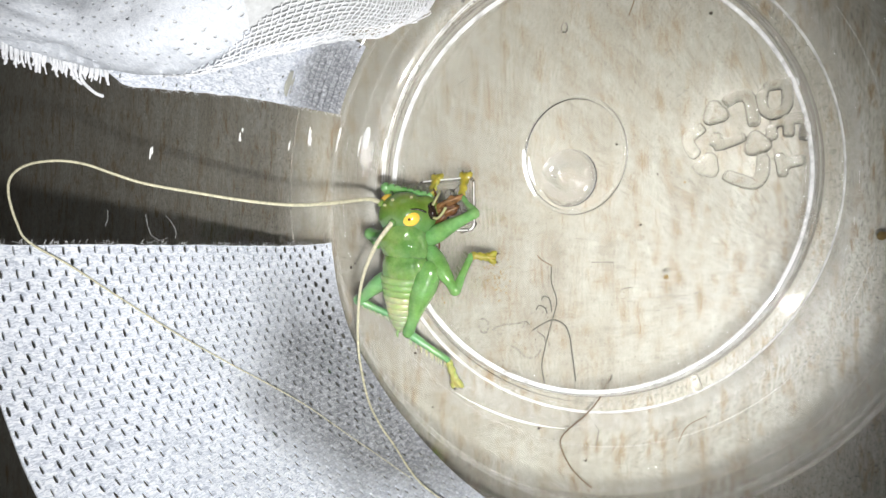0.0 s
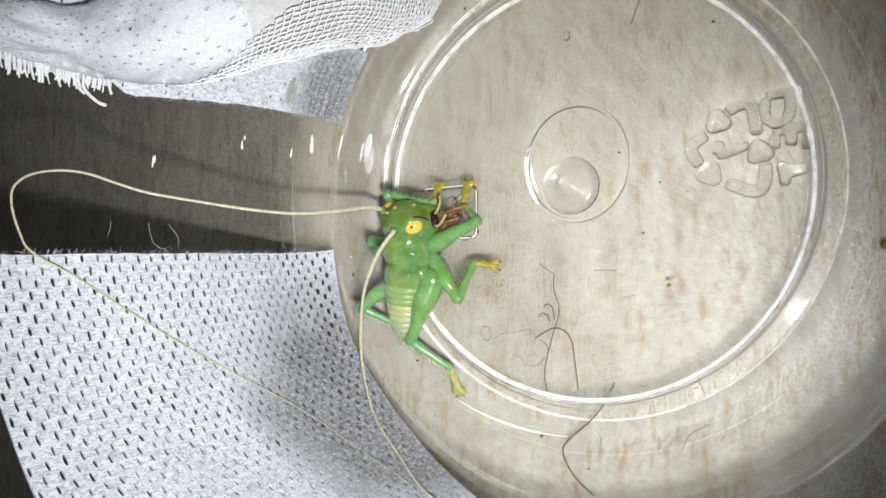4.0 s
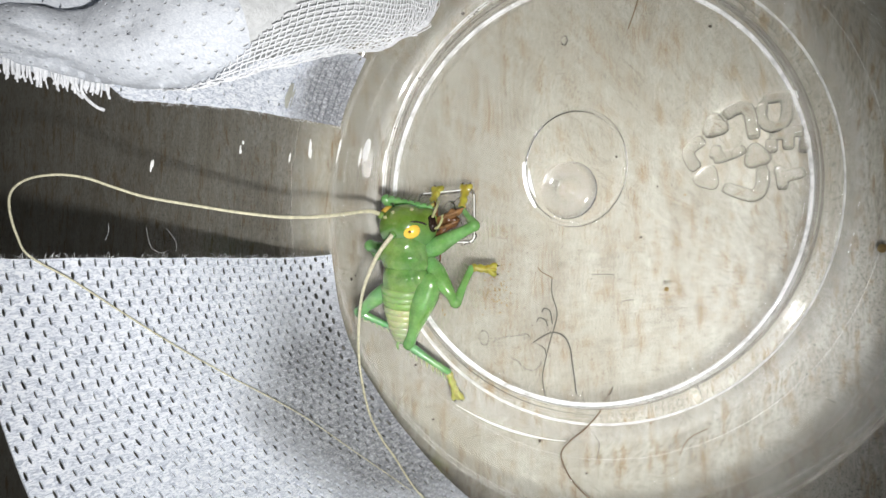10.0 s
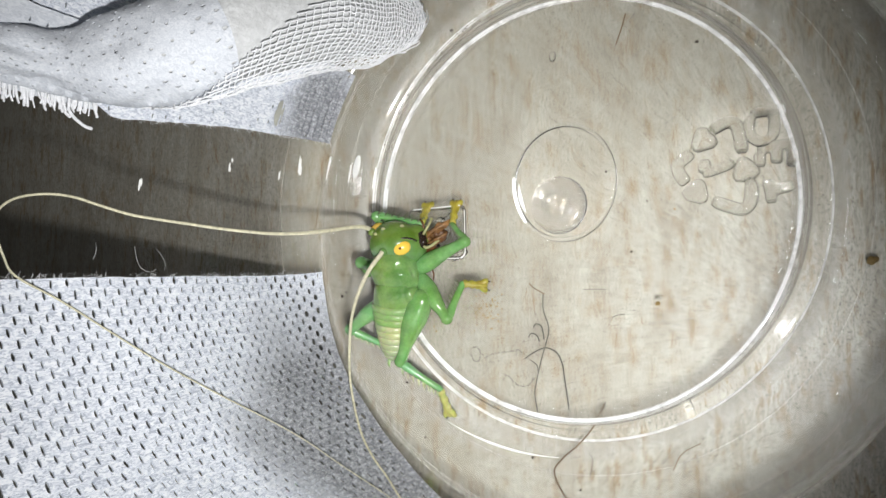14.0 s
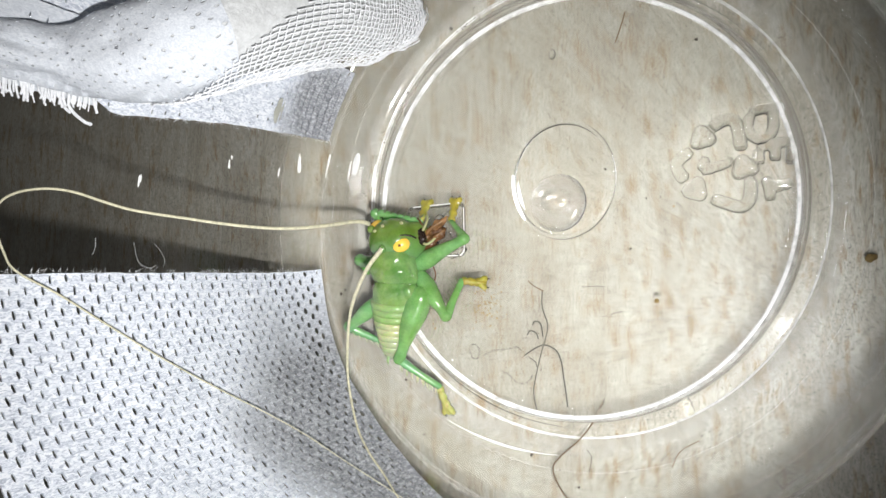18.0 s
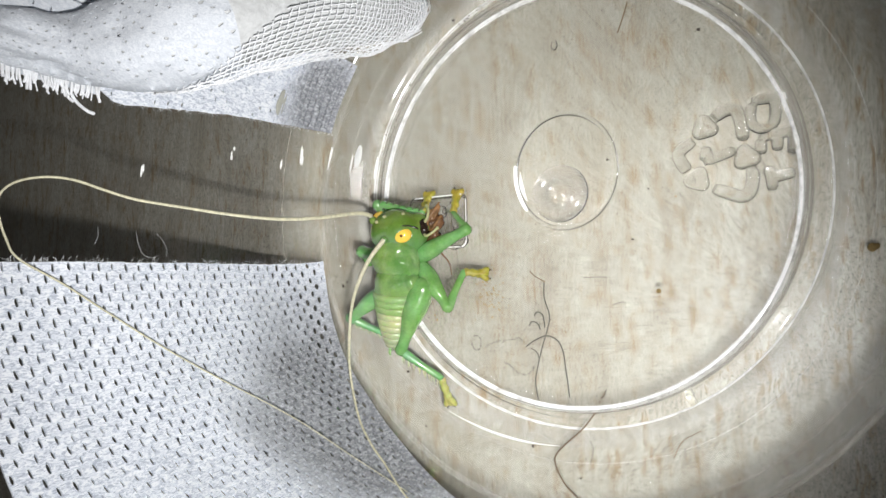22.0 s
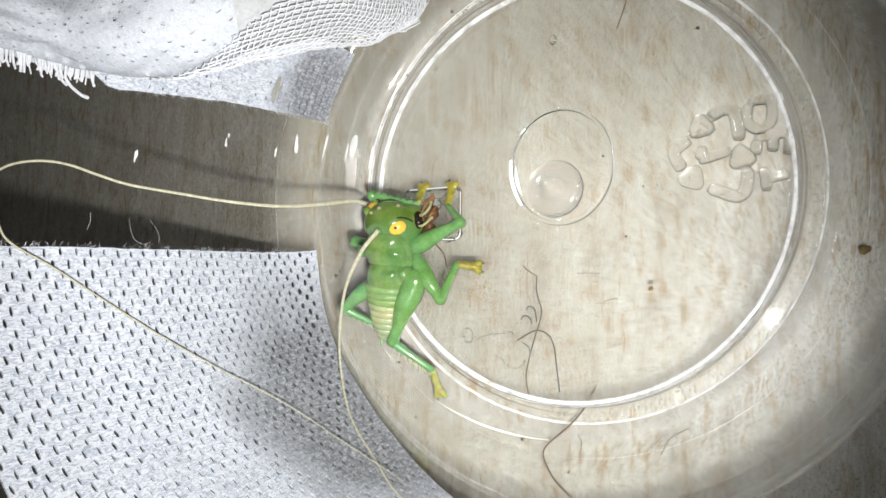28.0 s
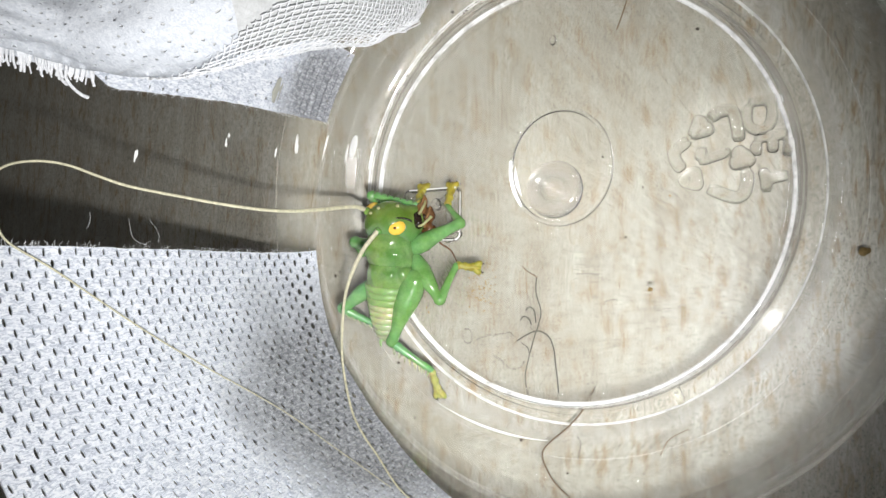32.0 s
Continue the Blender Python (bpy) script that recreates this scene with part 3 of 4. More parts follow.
def roll_point(s, a, lift=0.0, slack=0.0):
    """A place on the folded roll: s along it from 0 to 1, a round it."""
    k = min(s * (len(ROLL) - 1), len(ROLL) - 1.001)
    i = int(k)
    q = ROLL[i] + (ROLL[i + 1] - ROLL[i]) * (k - i)
    ahead = Vector((ROLL[i + 1] - ROLL[i])[:3]).normalized()
    side = ahead.cross(Vector((0, 0, 1))).normalized()
    top = side.cross(ahead)
    n = math.cos(a) * side + math.sin(a) * top
    at = Vector(q[:3])
    crease = 0.9 * noise.noise((s * 7, a * 1.3, 0.4)) + 0.35 * noise.noise((s * 19, a * 3.1, 2.0))
    thin = 1 - slack * min(1.0, max(0.0, (s - 0.36) / 0.2))
    return at + n * float(q[3] * thin + crease + lift)


def fold():
    bundle = thing("gauze_bundle", "crumpled white gauze and nonwoven bundle hanging inside the cup", "gauze")
    nu, nv = 36, 36
    bm = pored(nu, nv, lambda u, v: roll_point(0.52 * u / nu, v * math.tau / nv, 0, 0.08), 9, 0.8, 0.6, True)
    solid(part("fold", bm, FOLD, bundle, "folded white perforated nonwoven"), 0.15)
    nu, nv = 9, 32
    bm = pored(nu, nv, lambda u, v: roll_point(0.885 + 0.115 * u / nu, v * math.tau / nv, 0.1, 0.08), 11, 0.3, 0.4, True)
    solid(part("fold_end", bm, FOLD, bundle, "bluish white end of the fold"), 0.15)
    hem = pored_sheet(157, 168.4, 42.5, 57.5, 1.9, 15, (1.1, 1.0), None, 0.5, 0.35, None, 0.6)
    solid(part("hem", hem, FOLD, bundle, "lower layer with a frayed hem"), 0.2)
    bm = bmesh.new()
    nu, nv = 90, 40
    grid = [[bm.verts.new(roll_point(u / nu, v * math.tau / nv, -0.36, 0.08) * MM) for v in range(nv)] for u in range(nu + 1)]
    for u in range(nu):
        for v in range(nv):
            bm.faces.new((grid[u][v], grid[u][(v + 1) % nv], grid[u + 1][(v + 1) % nv], grid[u + 1][v]))
    bm.faces.new(grid[0][::-1])
    bm.faces.new(grid[-1])
    bmesh.ops.recalc_face_normals(bm, faces=bm.faces)
    part("lining", bm, LINING, bundle, "smooth greyish inner layer")
    # loose net over the roll, bunched towards its end
    for k in range(29):
        a = radians(-40 + k * 5.3)
        line = [(*roll_point(s, a + 0.08 * math.sin(s * 9), 0.3 + 0.08 * math.sin(s * 120 + k * math.pi)), 0.085) for s in np.linspace(0.34 + 0.0152 * k, 0.9 + 0.05 * math.sin(k * 2.3), 90).tolist()]
        part("long_thread", tube(bmesh.new(), line, 6), THREAD, bundle)
    for k in range(56):
        s = 0.36 + 0.52 * (k / 55) ** 0.86
        most = min(-40 + (s - 0.34) / 0.02 * 7.0, 108)
        if most < -30:
            continue
        line = [(*roll_point(min(0.96, s + 0.03 * math.sin(a)), a, 0.3 - 0.08 * math.sin(a * 20 + k * math.pi)), 0.075) for a in np.linspace(radians(-41), radians(most), 44).tolist()]
        part("cross_thread", tube(bmesh.new(), line, 6), THREAD, bundle)
    # frayed hem
    rng = random.Random(4)
    for k in range(60):
        s = (k + rng.uniform(-0.8, 0.8)) / 59
        z = 55.5 - 12.5 * s
        r = wall_radius(z) - 2.6
        th = radians(168.2 - 0.9 * s)
        x, y = r * math.cos(th), r * math.sin(th)
        l = rng.uniform(1.0, 2.0)
        bend = rng.uniform(-0.9, 0.7)
        thick = rng.uniform(0.09, 0.19)
        part("fringe_thread", limb([(x + 0.4, y + 1.2, z, thick), (x + 0.4, y - l * 0.5, z + 0.3 * bend - 0.1, thick), (x + 0.25, y - l, z + bend * 0.8 - 0.3, thick * 0.9)], 4, 6), THREAD, bundle)
    part("fringe_thread", limb([(-48.3, 11.6, 45.2, 0.22), (-48.5, 9.6, 45.2, 0.22), (-48.6, 8.6, 44.4, 0.22), (-48.5, 7.8, 43.0, 0.21), (-48.3, 7.6, 42.2, 0.25)], 6, 7), THREAD, bundle, "one long loose white thread")
    part("fringe_thread", limb([(-48.2, 11.6, 46.0, 0.2), (-48.5, 10.0, 46.1, 0.2), (-48.6, 9.0, 45.6, 0.2), (-48.6, 8.5, 44.9, 0.18)], 6, 7), THREAD, bundle)


fold()

# ---- katydid ----
KATYDID = thing("katydid", "glossy green katydid nymph with orange eyes, feeding on the cup's base", "insect", at=(0, 0, 0))


def spines(a, b, count, side, length, radius, mat, owner):
    a, b, side = Vector(a), Vector(b), Vector(side)
    for k in range(count):
        p = a.lerp(b, (k + 0.6) / count)
        way = (side + (b - a).normalized() * 0.7).normalized()
        part("spine", tube(bmesh.new(), [(*p, radius), (*(p + way * length * 0.6), radius * 0.7), (*(p + way * length), radius * 0.2)], 5), mat, owner)


def tarsus(name, a, b, leg, skin_of=YELLOW):
    """A foot of three yellow lobes with two claws."""
    a, b = Vector(a), Vector(b)
    way = (b - a).normalized()
    side = way.cross(Vector((0, 0, 1))).normalized()
    pads = [(a.lerp(b, s) + side * d * w * 0.8, (0.56, 0.4, 0.36)) for s, w in ((0.10, 0.5), (0.36, 0.6), (0.64, 0.7)) for d in (-0.5, 0.5)]
    for at, size in pads:
        bm = bmesh.new()
        blob(bm, at, size, 12, (0, 0, math.degrees(math.atan2(way.y, way.x))), 0.12, 1.5)
        part("toe_pad", bm, skin_of, leg, "yellow soft toe pad")
    part(name, tube(bmesh.new(), smooth_line([(*a, 0.45), (*a.lerp(b, 0.5), 0.5), (*a.lerp(b, 0.85), 0.45), (*b, 0.2)], 4), 10), skin_of, leg, "yellow lobed foot")
    for d in (-1, 1):
        lobe = tube(bmesh.new(), smooth_line([(*(a.lerp(b, 0.72) + side * d * 0.2), 0.42), (*(a.lerp(b, 0.9) + side * d * 0.6), 0.48), (*(b + side * d * 0.85), 0.22)], 4), 9)
        part("toe_lobe", lobe, skin_of, leg)
        claw = tube(bmesh.new(), smooth_line([(*(b + side * d * 0.5), 0.12), (*(b + way * 0.22 + side * d * 0.65 + Vector((0, 0, 0.12))), 0.08), (*(b + way * 0.4 + side * d * 0.55 - Vector((0, 0, 0.1))), 0.03)], 4), 6)
        part("claw", claw, BLACK, leg, "tiny dark claw")


def leg(name, joints, thigh, shin, label, spine_side, foot=True, thigh_mat=LEG, shin_mat=LEG):
    hip, knee, ankle = joints[:3]
    mid = np.array(hip) * 0.5 + np.array(knee) * 0.5 + (0, 0, 0.25)
    femur = part(name, limb([(*hip, thigh[0]), (*(np.array(hip) * 0.75 + np.array(knee) * 0.25), thigh[1]), (*mid, thigh[2]), (*(np.array(hip) * 0.2 + np.array(knee) * 0.8), thigh[3]), (*knee, thigh[3] * 1.08)], 5, 14), thigh_mat, KATYDID, label)
    bend = np.array(knee) * 0.5 + np.array(ankle) * 0.5 + (0, 0, 0.15)
    tibia = part("tibia", limb([(*knee, shin * 0.95), (*(np.array(knee) * 0.85 + np.array(ankle) * 0.15), shin * 1.1), (*bend, shin * 0.85), (*ankle, shin * 0.8)], 5, 12), shin_mat, femur)
    side = Vector(spine_side)
    spines(Vector(knee) + side * shin * 0.7, Vector(ankle) + side * shin * 0.6, 8, side, 1.3, 0.14, SPINE if shin_mat is LEG else PALE, femur)
    spines(Vector(knee) + side * shin * 0.5 + Vector((0, 0, 0.3)), Vector(ankle) + side * shin * 0.4 + Vector((0, 0, 0.3)), 7, side + Vector((0, 0, 0.5)), 1.2, 0.12, SPINE if shin_mat is LEG else PALE, femur)
    if foot:
        tarsus("tarsus", ankle, joints[3], femur, PALEFOOT if name == "hind_leg" else YELLOW)
    return femur


def body():
    # thorax
    bm = bmesh.new()
    tube(bm, smooth_line([(-24.6, -7.0, 9.2, 2.9), (-24.4, -8.0, 9.4, 3.5), (-24.2, -9.8, 9.3, 3.7), (-24.3, -11.2, 9.1, 3.3)], 5), 28, 0.85)
    for at, size in (((-22.3, -9.7, 10.7), (1.5, 1.6, 1.2)), ((-26.0, -9.5, 10.7), (1.5, 1.6, 1.2)), ((-24.2, -7.5, 11.2), (2.6, 0.6, 1.0)), ((-21.6, -10.8, 9.2), (1.3, 1.2, 1.4))):
        blob(bm, at, size, 18, (0, 0, 0), 0.3, 0.7, at[0])
    blend(part("pronotum", bm, GREEN, KATYDID, "glossy green saddle-shaped neck shield"))
    bm = bmesh.new()
    tube(bm, smooth_line([(-24.5, -11.2, 8.8, 3.05), (-24.6, -12.6, 8.7, 3.3), (-24.9, -14.6, 8.4, 3.2)], 5), 26, 0.85)
    for at, size in (((-21.5, -12.6, 9.3), (1.3, 1.4, 1.3)), ((-24.3, -12.9, 10.7), (2.2, 0.9, 0.8)), ((-20.6, -13.6, 9.1), (1.0, 1.1, 1.0)), ((-27.0, -12.8, 9.0), (1.1, 1.2, 1.2))):
        blob(bm, at, size, 16, (0, 0, 0), 0.3, 0.7, at[0])
    blend(part("hind_thorax", bm, GREEN, KATYDID))
    # ringed abdomen
    n = 9
    for k in range(n):
        s, e = k / n, (k + 1) / n
        w = lambda q: 3.3 * (1 - q) ** 0.45 * 0.97 + 0.35  # noqa: E731
        a, b = Vector((-24.8, -14.0, 8.4)).lerp(Vector((-26.0, -22.4, 6.6)), s), Vector((-24.8, -14.0, 8.4)).lerp(Vector((-26.0, -22.4, 6.6)), e + 0.035)
        m = a.lerp(b, 0.55)
        bm = bmesh.new()
        tube(bm, [(*a, w(s) * 0.9), (*a.lerp(b, 0.2), w(s) * 1.0), (*m, w((s + e) / 2) * 1.03), (*a.lerp(b, 0.85), w(e) * 1.02), (*b, w(e) * 0.9)], 26, 0.85)
        part("abdomen_segment", bm, PALE if k > 2 else RING, KATYDID, "pale yellow-green ringed segment")
    bm = bmesh.new()
    for d in (-0.5, 0.5):
        tube(bm, [(-26.0 + d, -22.2, 6.8, 0.3), (-26.1 + d * 1.4, -23.1, 6.7, 0.2), (-26.0 + d * 1.3, -23.6, 6.6, 0.06)], 8)
    part("cerci", bm, RING, KATYDID, "two short tail feelers")


body()


def head():
    bm = bmesh.new()
    blob(bm, (-24.4, -5.2, 9.4), (4.0, 3.3, 3.25), 32, (0, -12, 8))
    blob(bm, (-22.5, -5.5, 8.7), (3.0, 3.1, 2.9), 28, (0, -10, 6))
    blob(bm, (-21.1, -4.7, 8.3), (2.0, 2.3, 2.2), 24, (0, -15, 10))
    skull = blend(part("head", bm, HEAD, KATYDID, "olive green rounded glossy head"))
    for at, turn in (((-22.0, -6.0, 11.4), (12, 22, 18)), ((-27.3, -3.0, 9.5), (-50, -30, 10))):
        bm = bmesh.new()
        blob(bm, at, (1.36, 1.1, 0.75), 24, turn)
        eye = part("eye", bm, ORANGE, skull, "bright orange compound eye")
        up = Euler([radians(a) for a in turn]).to_matrix() @ Vector((0, 0, 1))
        bm = bmesh.new()
        blob(bm, Vector(at) + up * 0.72 + Vector((-0.15, -0.1, 0)), (0.27, 0.24, 0.12), 14, turn)
        part("pupil", bm, PREY, skull, "dark false pupil")
        bm = bmesh.new()
        tube(bm, smooth_line([(*(Vector(at) + Euler([radians(a) for a in turn]).to_matrix() @ Vector((x, y, 0.42))), 0.12) for x, y in ((-1.0, 1.02), (0.0, 1.26), (1.0, 1.1), (1.8, 0.7), (2.4, 0.2))], 4), 6)
        part("eye_stripe", bm, BLACK, skull, "thin black stripe behind the eye")
    for at in ((-24.5, -3.3, 12.35), (-22.0, -2.9, 11.3), (-25.9, -4.0, 12.2)):
        part("ocellus", blob(bmesh.new(), at, (0.3, 0.24, 0.2), 10), CREAM, skull, "tiny pale yellow spot")
    part("mouth", blob(bmesh.new(), (-19.75, -4.9, 9.3), (0.75, 1.25, 1.0), 16, (0, 20, 15), 0.3, 1.2, 3), BLACK, skull, "dark mouthparts")
    part("lip", blob(bmesh.new(), (-20.6, -4.4, 9.8), (0.55, 0.9, 0.6), 14, (0, 20, 15), 0.1, 1.2, 5), HEAD, skull)
    for at in ((-24.5, -6.6, 12.3), (-27.2, -3.6, 11.0)):
        bm = bmesh.new()
        blob(bm, at, (0.62, 0.62, 0.55), 14)
        part("antenna_socket", bm, HEAD, skull)
    bm = bmesh.new()
    for y in (-4.2, -5.6):
        tube(bm, smooth_line([(-19.4, y, 8.4, 0.5), (-18.6, y * 0.98, 7.7, 0.45), (-18.2, y * 0.97 - 0.2, 6.9, 0.2)], 4), 8)
    part("mandibles", bm, BLACK, skull, "dark toothed jaws")
    return skull


SKULL = head()


def palp(name, points):
    o = Vector(points[0][:3])
    bm = bmesh.new()
    tube(bm, smooth_line([(p[0] - o.x, p[1] - o.y, p[2] - o.z, p[3]) for p in points], 5), 9)
    blob(bm, Vector(points[-1][:3]) - o, (0.25, 0.25, 0.25), 10)
    ob = part(name, bm, CREAM, KATYDID, "cream jointed mouth feeler")
    ob.location = o * MM
    return ob


PALPS = [palp("palp", [(-19.9, -5.4, 9.3, 0.19), (-18.9, -5.9, 9.8, 0.19), (-18.1, -5.4, 9.7, 0.19), (-17.6, -4.6, 9.2, 0.19)]),
         palp("palp", [(-19.7, -4.4, 9.5, 0.19), (-18.7, -3.6, 9.9, 0.19), (-18.3, -2.6, 9.5, 0.19), (-18.5, -1.9, 8.9, 0.19)])]


def feelers():
    bm = bmesh.new()
    line = [(-27.4, -3.4, 11.2, 0.42), (-28.1, -3.2, 13.5, 0.38), (-29.9, -4.0, 18.0, 0.34), (-31.8, -4.6, 22.0, 0.31), (-33.8, -4.8, 25.5, 0.29), (-36.1, -4.6, 28.5, 0.275), (-38.1, -4.3, 31.5, 0.26), (-40.0, -3.9, 34.5, 0.25), (-42.0, -3.5, 37.3, 0.24), (-43.9, -3.0, 40.0, 0.23), (-45.2, -2.2, 43.0, 0.22), (-46.3, -1.4, 46.0, 0.21), (-47.6, -1.3, 48.7, 0.2), (-49.8, -1.9, 50.6, 0.2),
            (-50.6, -3.4, 52.0, 0.19), (-50.4, -5.6, 52.3, 0.19), (-49.9, -8.6, 51.6, 0.18), (-49.0, -10.7, 50.7, 0.16), (-47.7, -13.4, 46.2, 0.14), (-45.8, -16.9, 41.4, 0.125), (-42.9, -21.5, 35.2, 0.11), (-39.3, -26.0, 28.8, 0.1), (-35.8, -29.5, 23.9, 0.09), (-32.6, -32.6, 20.2, 0.08), (-28.2, -36.2, 17.6, 0.075), (-23.4, -39.2, 16.2, 0.07), (-19.2, -41.3, 16.0, 0.055)]
    tube(bm, smooth_line([(*p[:3], p[3] * 0.8) for p in line], 10), 7)
    curl = part("antenna", bm, ANTENNA, KATYDID, "very long straw-coloured curling feeler")
    o = Vector((-24.4, -6.6, 12.6))
    line = [(-24.4, -6.6, 12.6, 0.45), (-26.6, -9.9, 13.4, 0.38), (-29, -14.6, 13, 0.31), (-30.6, -19.6, 11.6, 0.27), (-31.9, -26, 9.3, 0.24), (-29.6, -32.4, 10.3, 0.21), (-26.3, -35.6, 12.2, 0.19), (-23.5, -37.8, 13.2, 0.17), (-17.9, -41.3, 16.3, 0.15), (-11.8, -43.5, 18.3, 0.1)]
    bm = bmesh.new()
    tube(bm, smooth_line([(p[0] - o.x, p[1] - o.y, p[2] - o.z, p[3] * 0.8) for p in line], 10), 7)
    ob = part("antenna", bm, ANTENNA, KATYDID, "very long straw-coloured feeler")
    ob.location = o * MM
    return ob, curl


SWINGER, CURL = feelers()

leg("foreleg", [(-21.2, -8.9, 8.0), (-13.3, -5.2, 8.4), (-16.3, -2.6, 6.6), (-16.2, 1.1, 5.1)], (1.25, 1.35, 1.1, 0.78), 0.6, "green foreleg holding food", (-0.7, 0.3, 0))
leg("foreleg", [(-25.8, -4.0, 7.5), (-27.9, -0.9, 8.8), (-20.8, -2.4, 7.6), (-20.9, 1.0, 5.1)], (1.0, 1.1, 0.95, 0.75), 0.6, "green foreleg raised beside the head", (0, 0.6, 0.2))
leg("middle_leg", [(-20.6, -10.4, 8.0), (-16.2, -16.3, 8.4), (-14.6, -11.2, 6.6), (-11.3, -11.5, 5.2)], (1.05, 1.35, 1.25, 0.82), 0.62, "bright green bent middle leg", (-0.8, 0.1, 0))
leg("middle_leg", [(-26.5, -9.0, 8.0), (-31.8, -7.8, 6.8), (-32.0, -9.6, 4.0), (-32.6, -11.0, 3.0)], (0.9, 1.1, 1.1, 0.9), 0.6, "green bent middle leg", (-0.8, 0.1, 0), False)
leg("hind_leg", [(-19.9, -13.2, 9.0), (-24.0, -22.7, 8.2), (-18.7, -26.6, 5.6), (-18.2, -30.9, 3.2)], (1.55, 1.85, 1.5, 0.85), 0.62, "long green hind leg with a thick thigh", (-0.4, -0.8, 0), True, LEG, SHIN)
leg("hind_leg", [(-26.8, -13.8, 8.0), (-32.9, -18.1, 8.0), (-27.6, -21.0, 4.2), (-26.0, -22.0, 3.2)], (1.0, 1.3, 1.2, 0.85), 0.62, "green hind leg bent beneath the body", (0.2, -0.8, 0), False, SHIN, SHIN)

# ---- food and small things ----


def food():
    o = (-19.6, -5.4, 7.6)
    prey = thing("insect_remains", "brown chewed insect remains held in the forelegs", "food", at=o)
    part("body_shell", blob(bmesh.new(), (1.3, 0.4, 0.2), (2.3, 0.95, 0.75), 26, (0, 0, 25), 0.9, 0.9, 1), PREY, prey, "dark brown shell")
    part("wing_stub", blob(bmesh.new(), (2.2, 1.7, 0.7), (2.2, 0.6, 0.35), 24, (20, 0, 32), 0.7, 1.1, 4), PREYLIGHT, prey, "amber torn wing stub")
    part("abdomen", blob(bmesh.new(), (-0.7, -1.1, 0.0), (2.0, 1.05, 0.8), 22, (0, 0, 15), 0.6, 1.0, 7), PREY, prey, "dark red-brown abdomen")
    part("torn_flesh", blob(bmesh.new(), (0.9, 1.1, 0.8), (1.0, 0.6, 0.45), 18, (0, 0, 60), 0.5, 1.6, 9), PREYLIGHT, prey, "pale torn flesh")
    for line in ([(0.2, 0.6, 0.9, 0.25), (1.6, 1.6, 1.4, 0.3), (3.2, 2.2, 1.2, 0.22), (4.2, 2.9, 0.5, 0.15)], [(0.5, 0.0, 0.9, 0.22), (2.0, 0.3, 1.4, 0.26), (3.5, 1.0, 0.9, 0.15)], [(-0.2, 1.2, 0.6, 0.2), (0.2, 2.6, 1.1, 0.2), (-0.4, 3.8, 0.8, 0.1)], [(0.0, -1.0, -0.2, 0.16), (-0.3, -3.0, -0.8, 0.13), (-0.3, -4.6, -1.3, 0.11), (-1.2, -6.2, -1.7, 0.08)]):
        part("leg_stub", tube(bmesh.new(), smooth_line(line, 5), 8), PREYLIGHT if line[0][0] > 0 else PREY, prey, "thin broken brown leg")
    return prey


FOOD = food()


def chip():
    pts = []
    for cx, cy, a0 in ((-15.6, -0.6, 0), (-23.0, -0.9, 90), (-22.0, -6.6, 180), (-15.5, -6.6, 270)):
        for a in range(0, 91, 15):
            pts.append((cx + 1.0 * math.cos(radians(a0 + a)), cy + 1.0 * math.sin(radians(a0 + a))))
    bm = bmesh.new()
    rings = []
    mx, my = -19.0, -3.6
    for z, grow in ((4.54, -0.5), (4.7, -0.3), (5.3, -0.05), (5.6, 0.05), (5.75, -0.1), (5.7, -0.3), (5.2, -0.75), (4.95, -1.2), (4.88, -1.7), (4.98, -2.2)):
        rings.append([bm.verts.new(((x + (grow if x > mx else -grow)) * MM, (y + (grow if y > my else -grow)) * MM, z * MM)) for x, y in pts])
    n = len(pts)
    for r, q in zip(rings, rings[1:]):
        for k in range(n):
            bm.faces.new((r[k], r[(k + 1) % n], q[(k + 1) % n], q[k]))
    bm.faces.new(rings[0][::-1])
    bm.faces.new(rings[-1])
    bmesh.ops.recalc_face_normals(bm, faces=bm.faces)
    ob = part("feeding_dish", bm, DISH, None, "small clear square plastic dish under the food")
    ob.visible_shadow = False
    tagged(ob, category="dish")
    n = len(pts)
    # white tubes imitate the highlights along parts of the dish's edge
    for run, thick in ((pts[5:9], 0.1), (pts[19:22], 0.07), (pts[22:28], 0.12), (pts[26:28] + pts[:2], 0.07)):
        dish_glint = tube(bmesh.new(), [(x * 0.97 - 0.55, y * 0.97 - 0.1, 5.7, thick) for x, y in run], 8)
        part("dish_glint", dish_glint, GLINTWHITE, ob, "white line painted as a glint on the dish's edge")


chip()


def hair(points, radius, mat, label):
    bm = bmesh.new()
    tube(bm, [(*q[:3], radius * 1.1) for q in smooth_line(points, 8)], 5)
    tagged(part("hair", bm, mat, None, label), category="hair", group="loose hairs in the cup")


def grain(x, y, z, size, mat, seed, label="dark speck of dirt on the clear base"):
    bm = bmesh.new()
    blob(bm, (0, 0, size * 0.55), (size, size * 0.8, size * 0.6), 10, (0, 0, seed * 40), size * 0.5, 1.2 / size, seed)
    ob = part("speck", bm, mat, None, label)
    ob.location = (x * MM, y * MM, z * MM)
    tagged(ob, category="speck", group="specks of dirt")


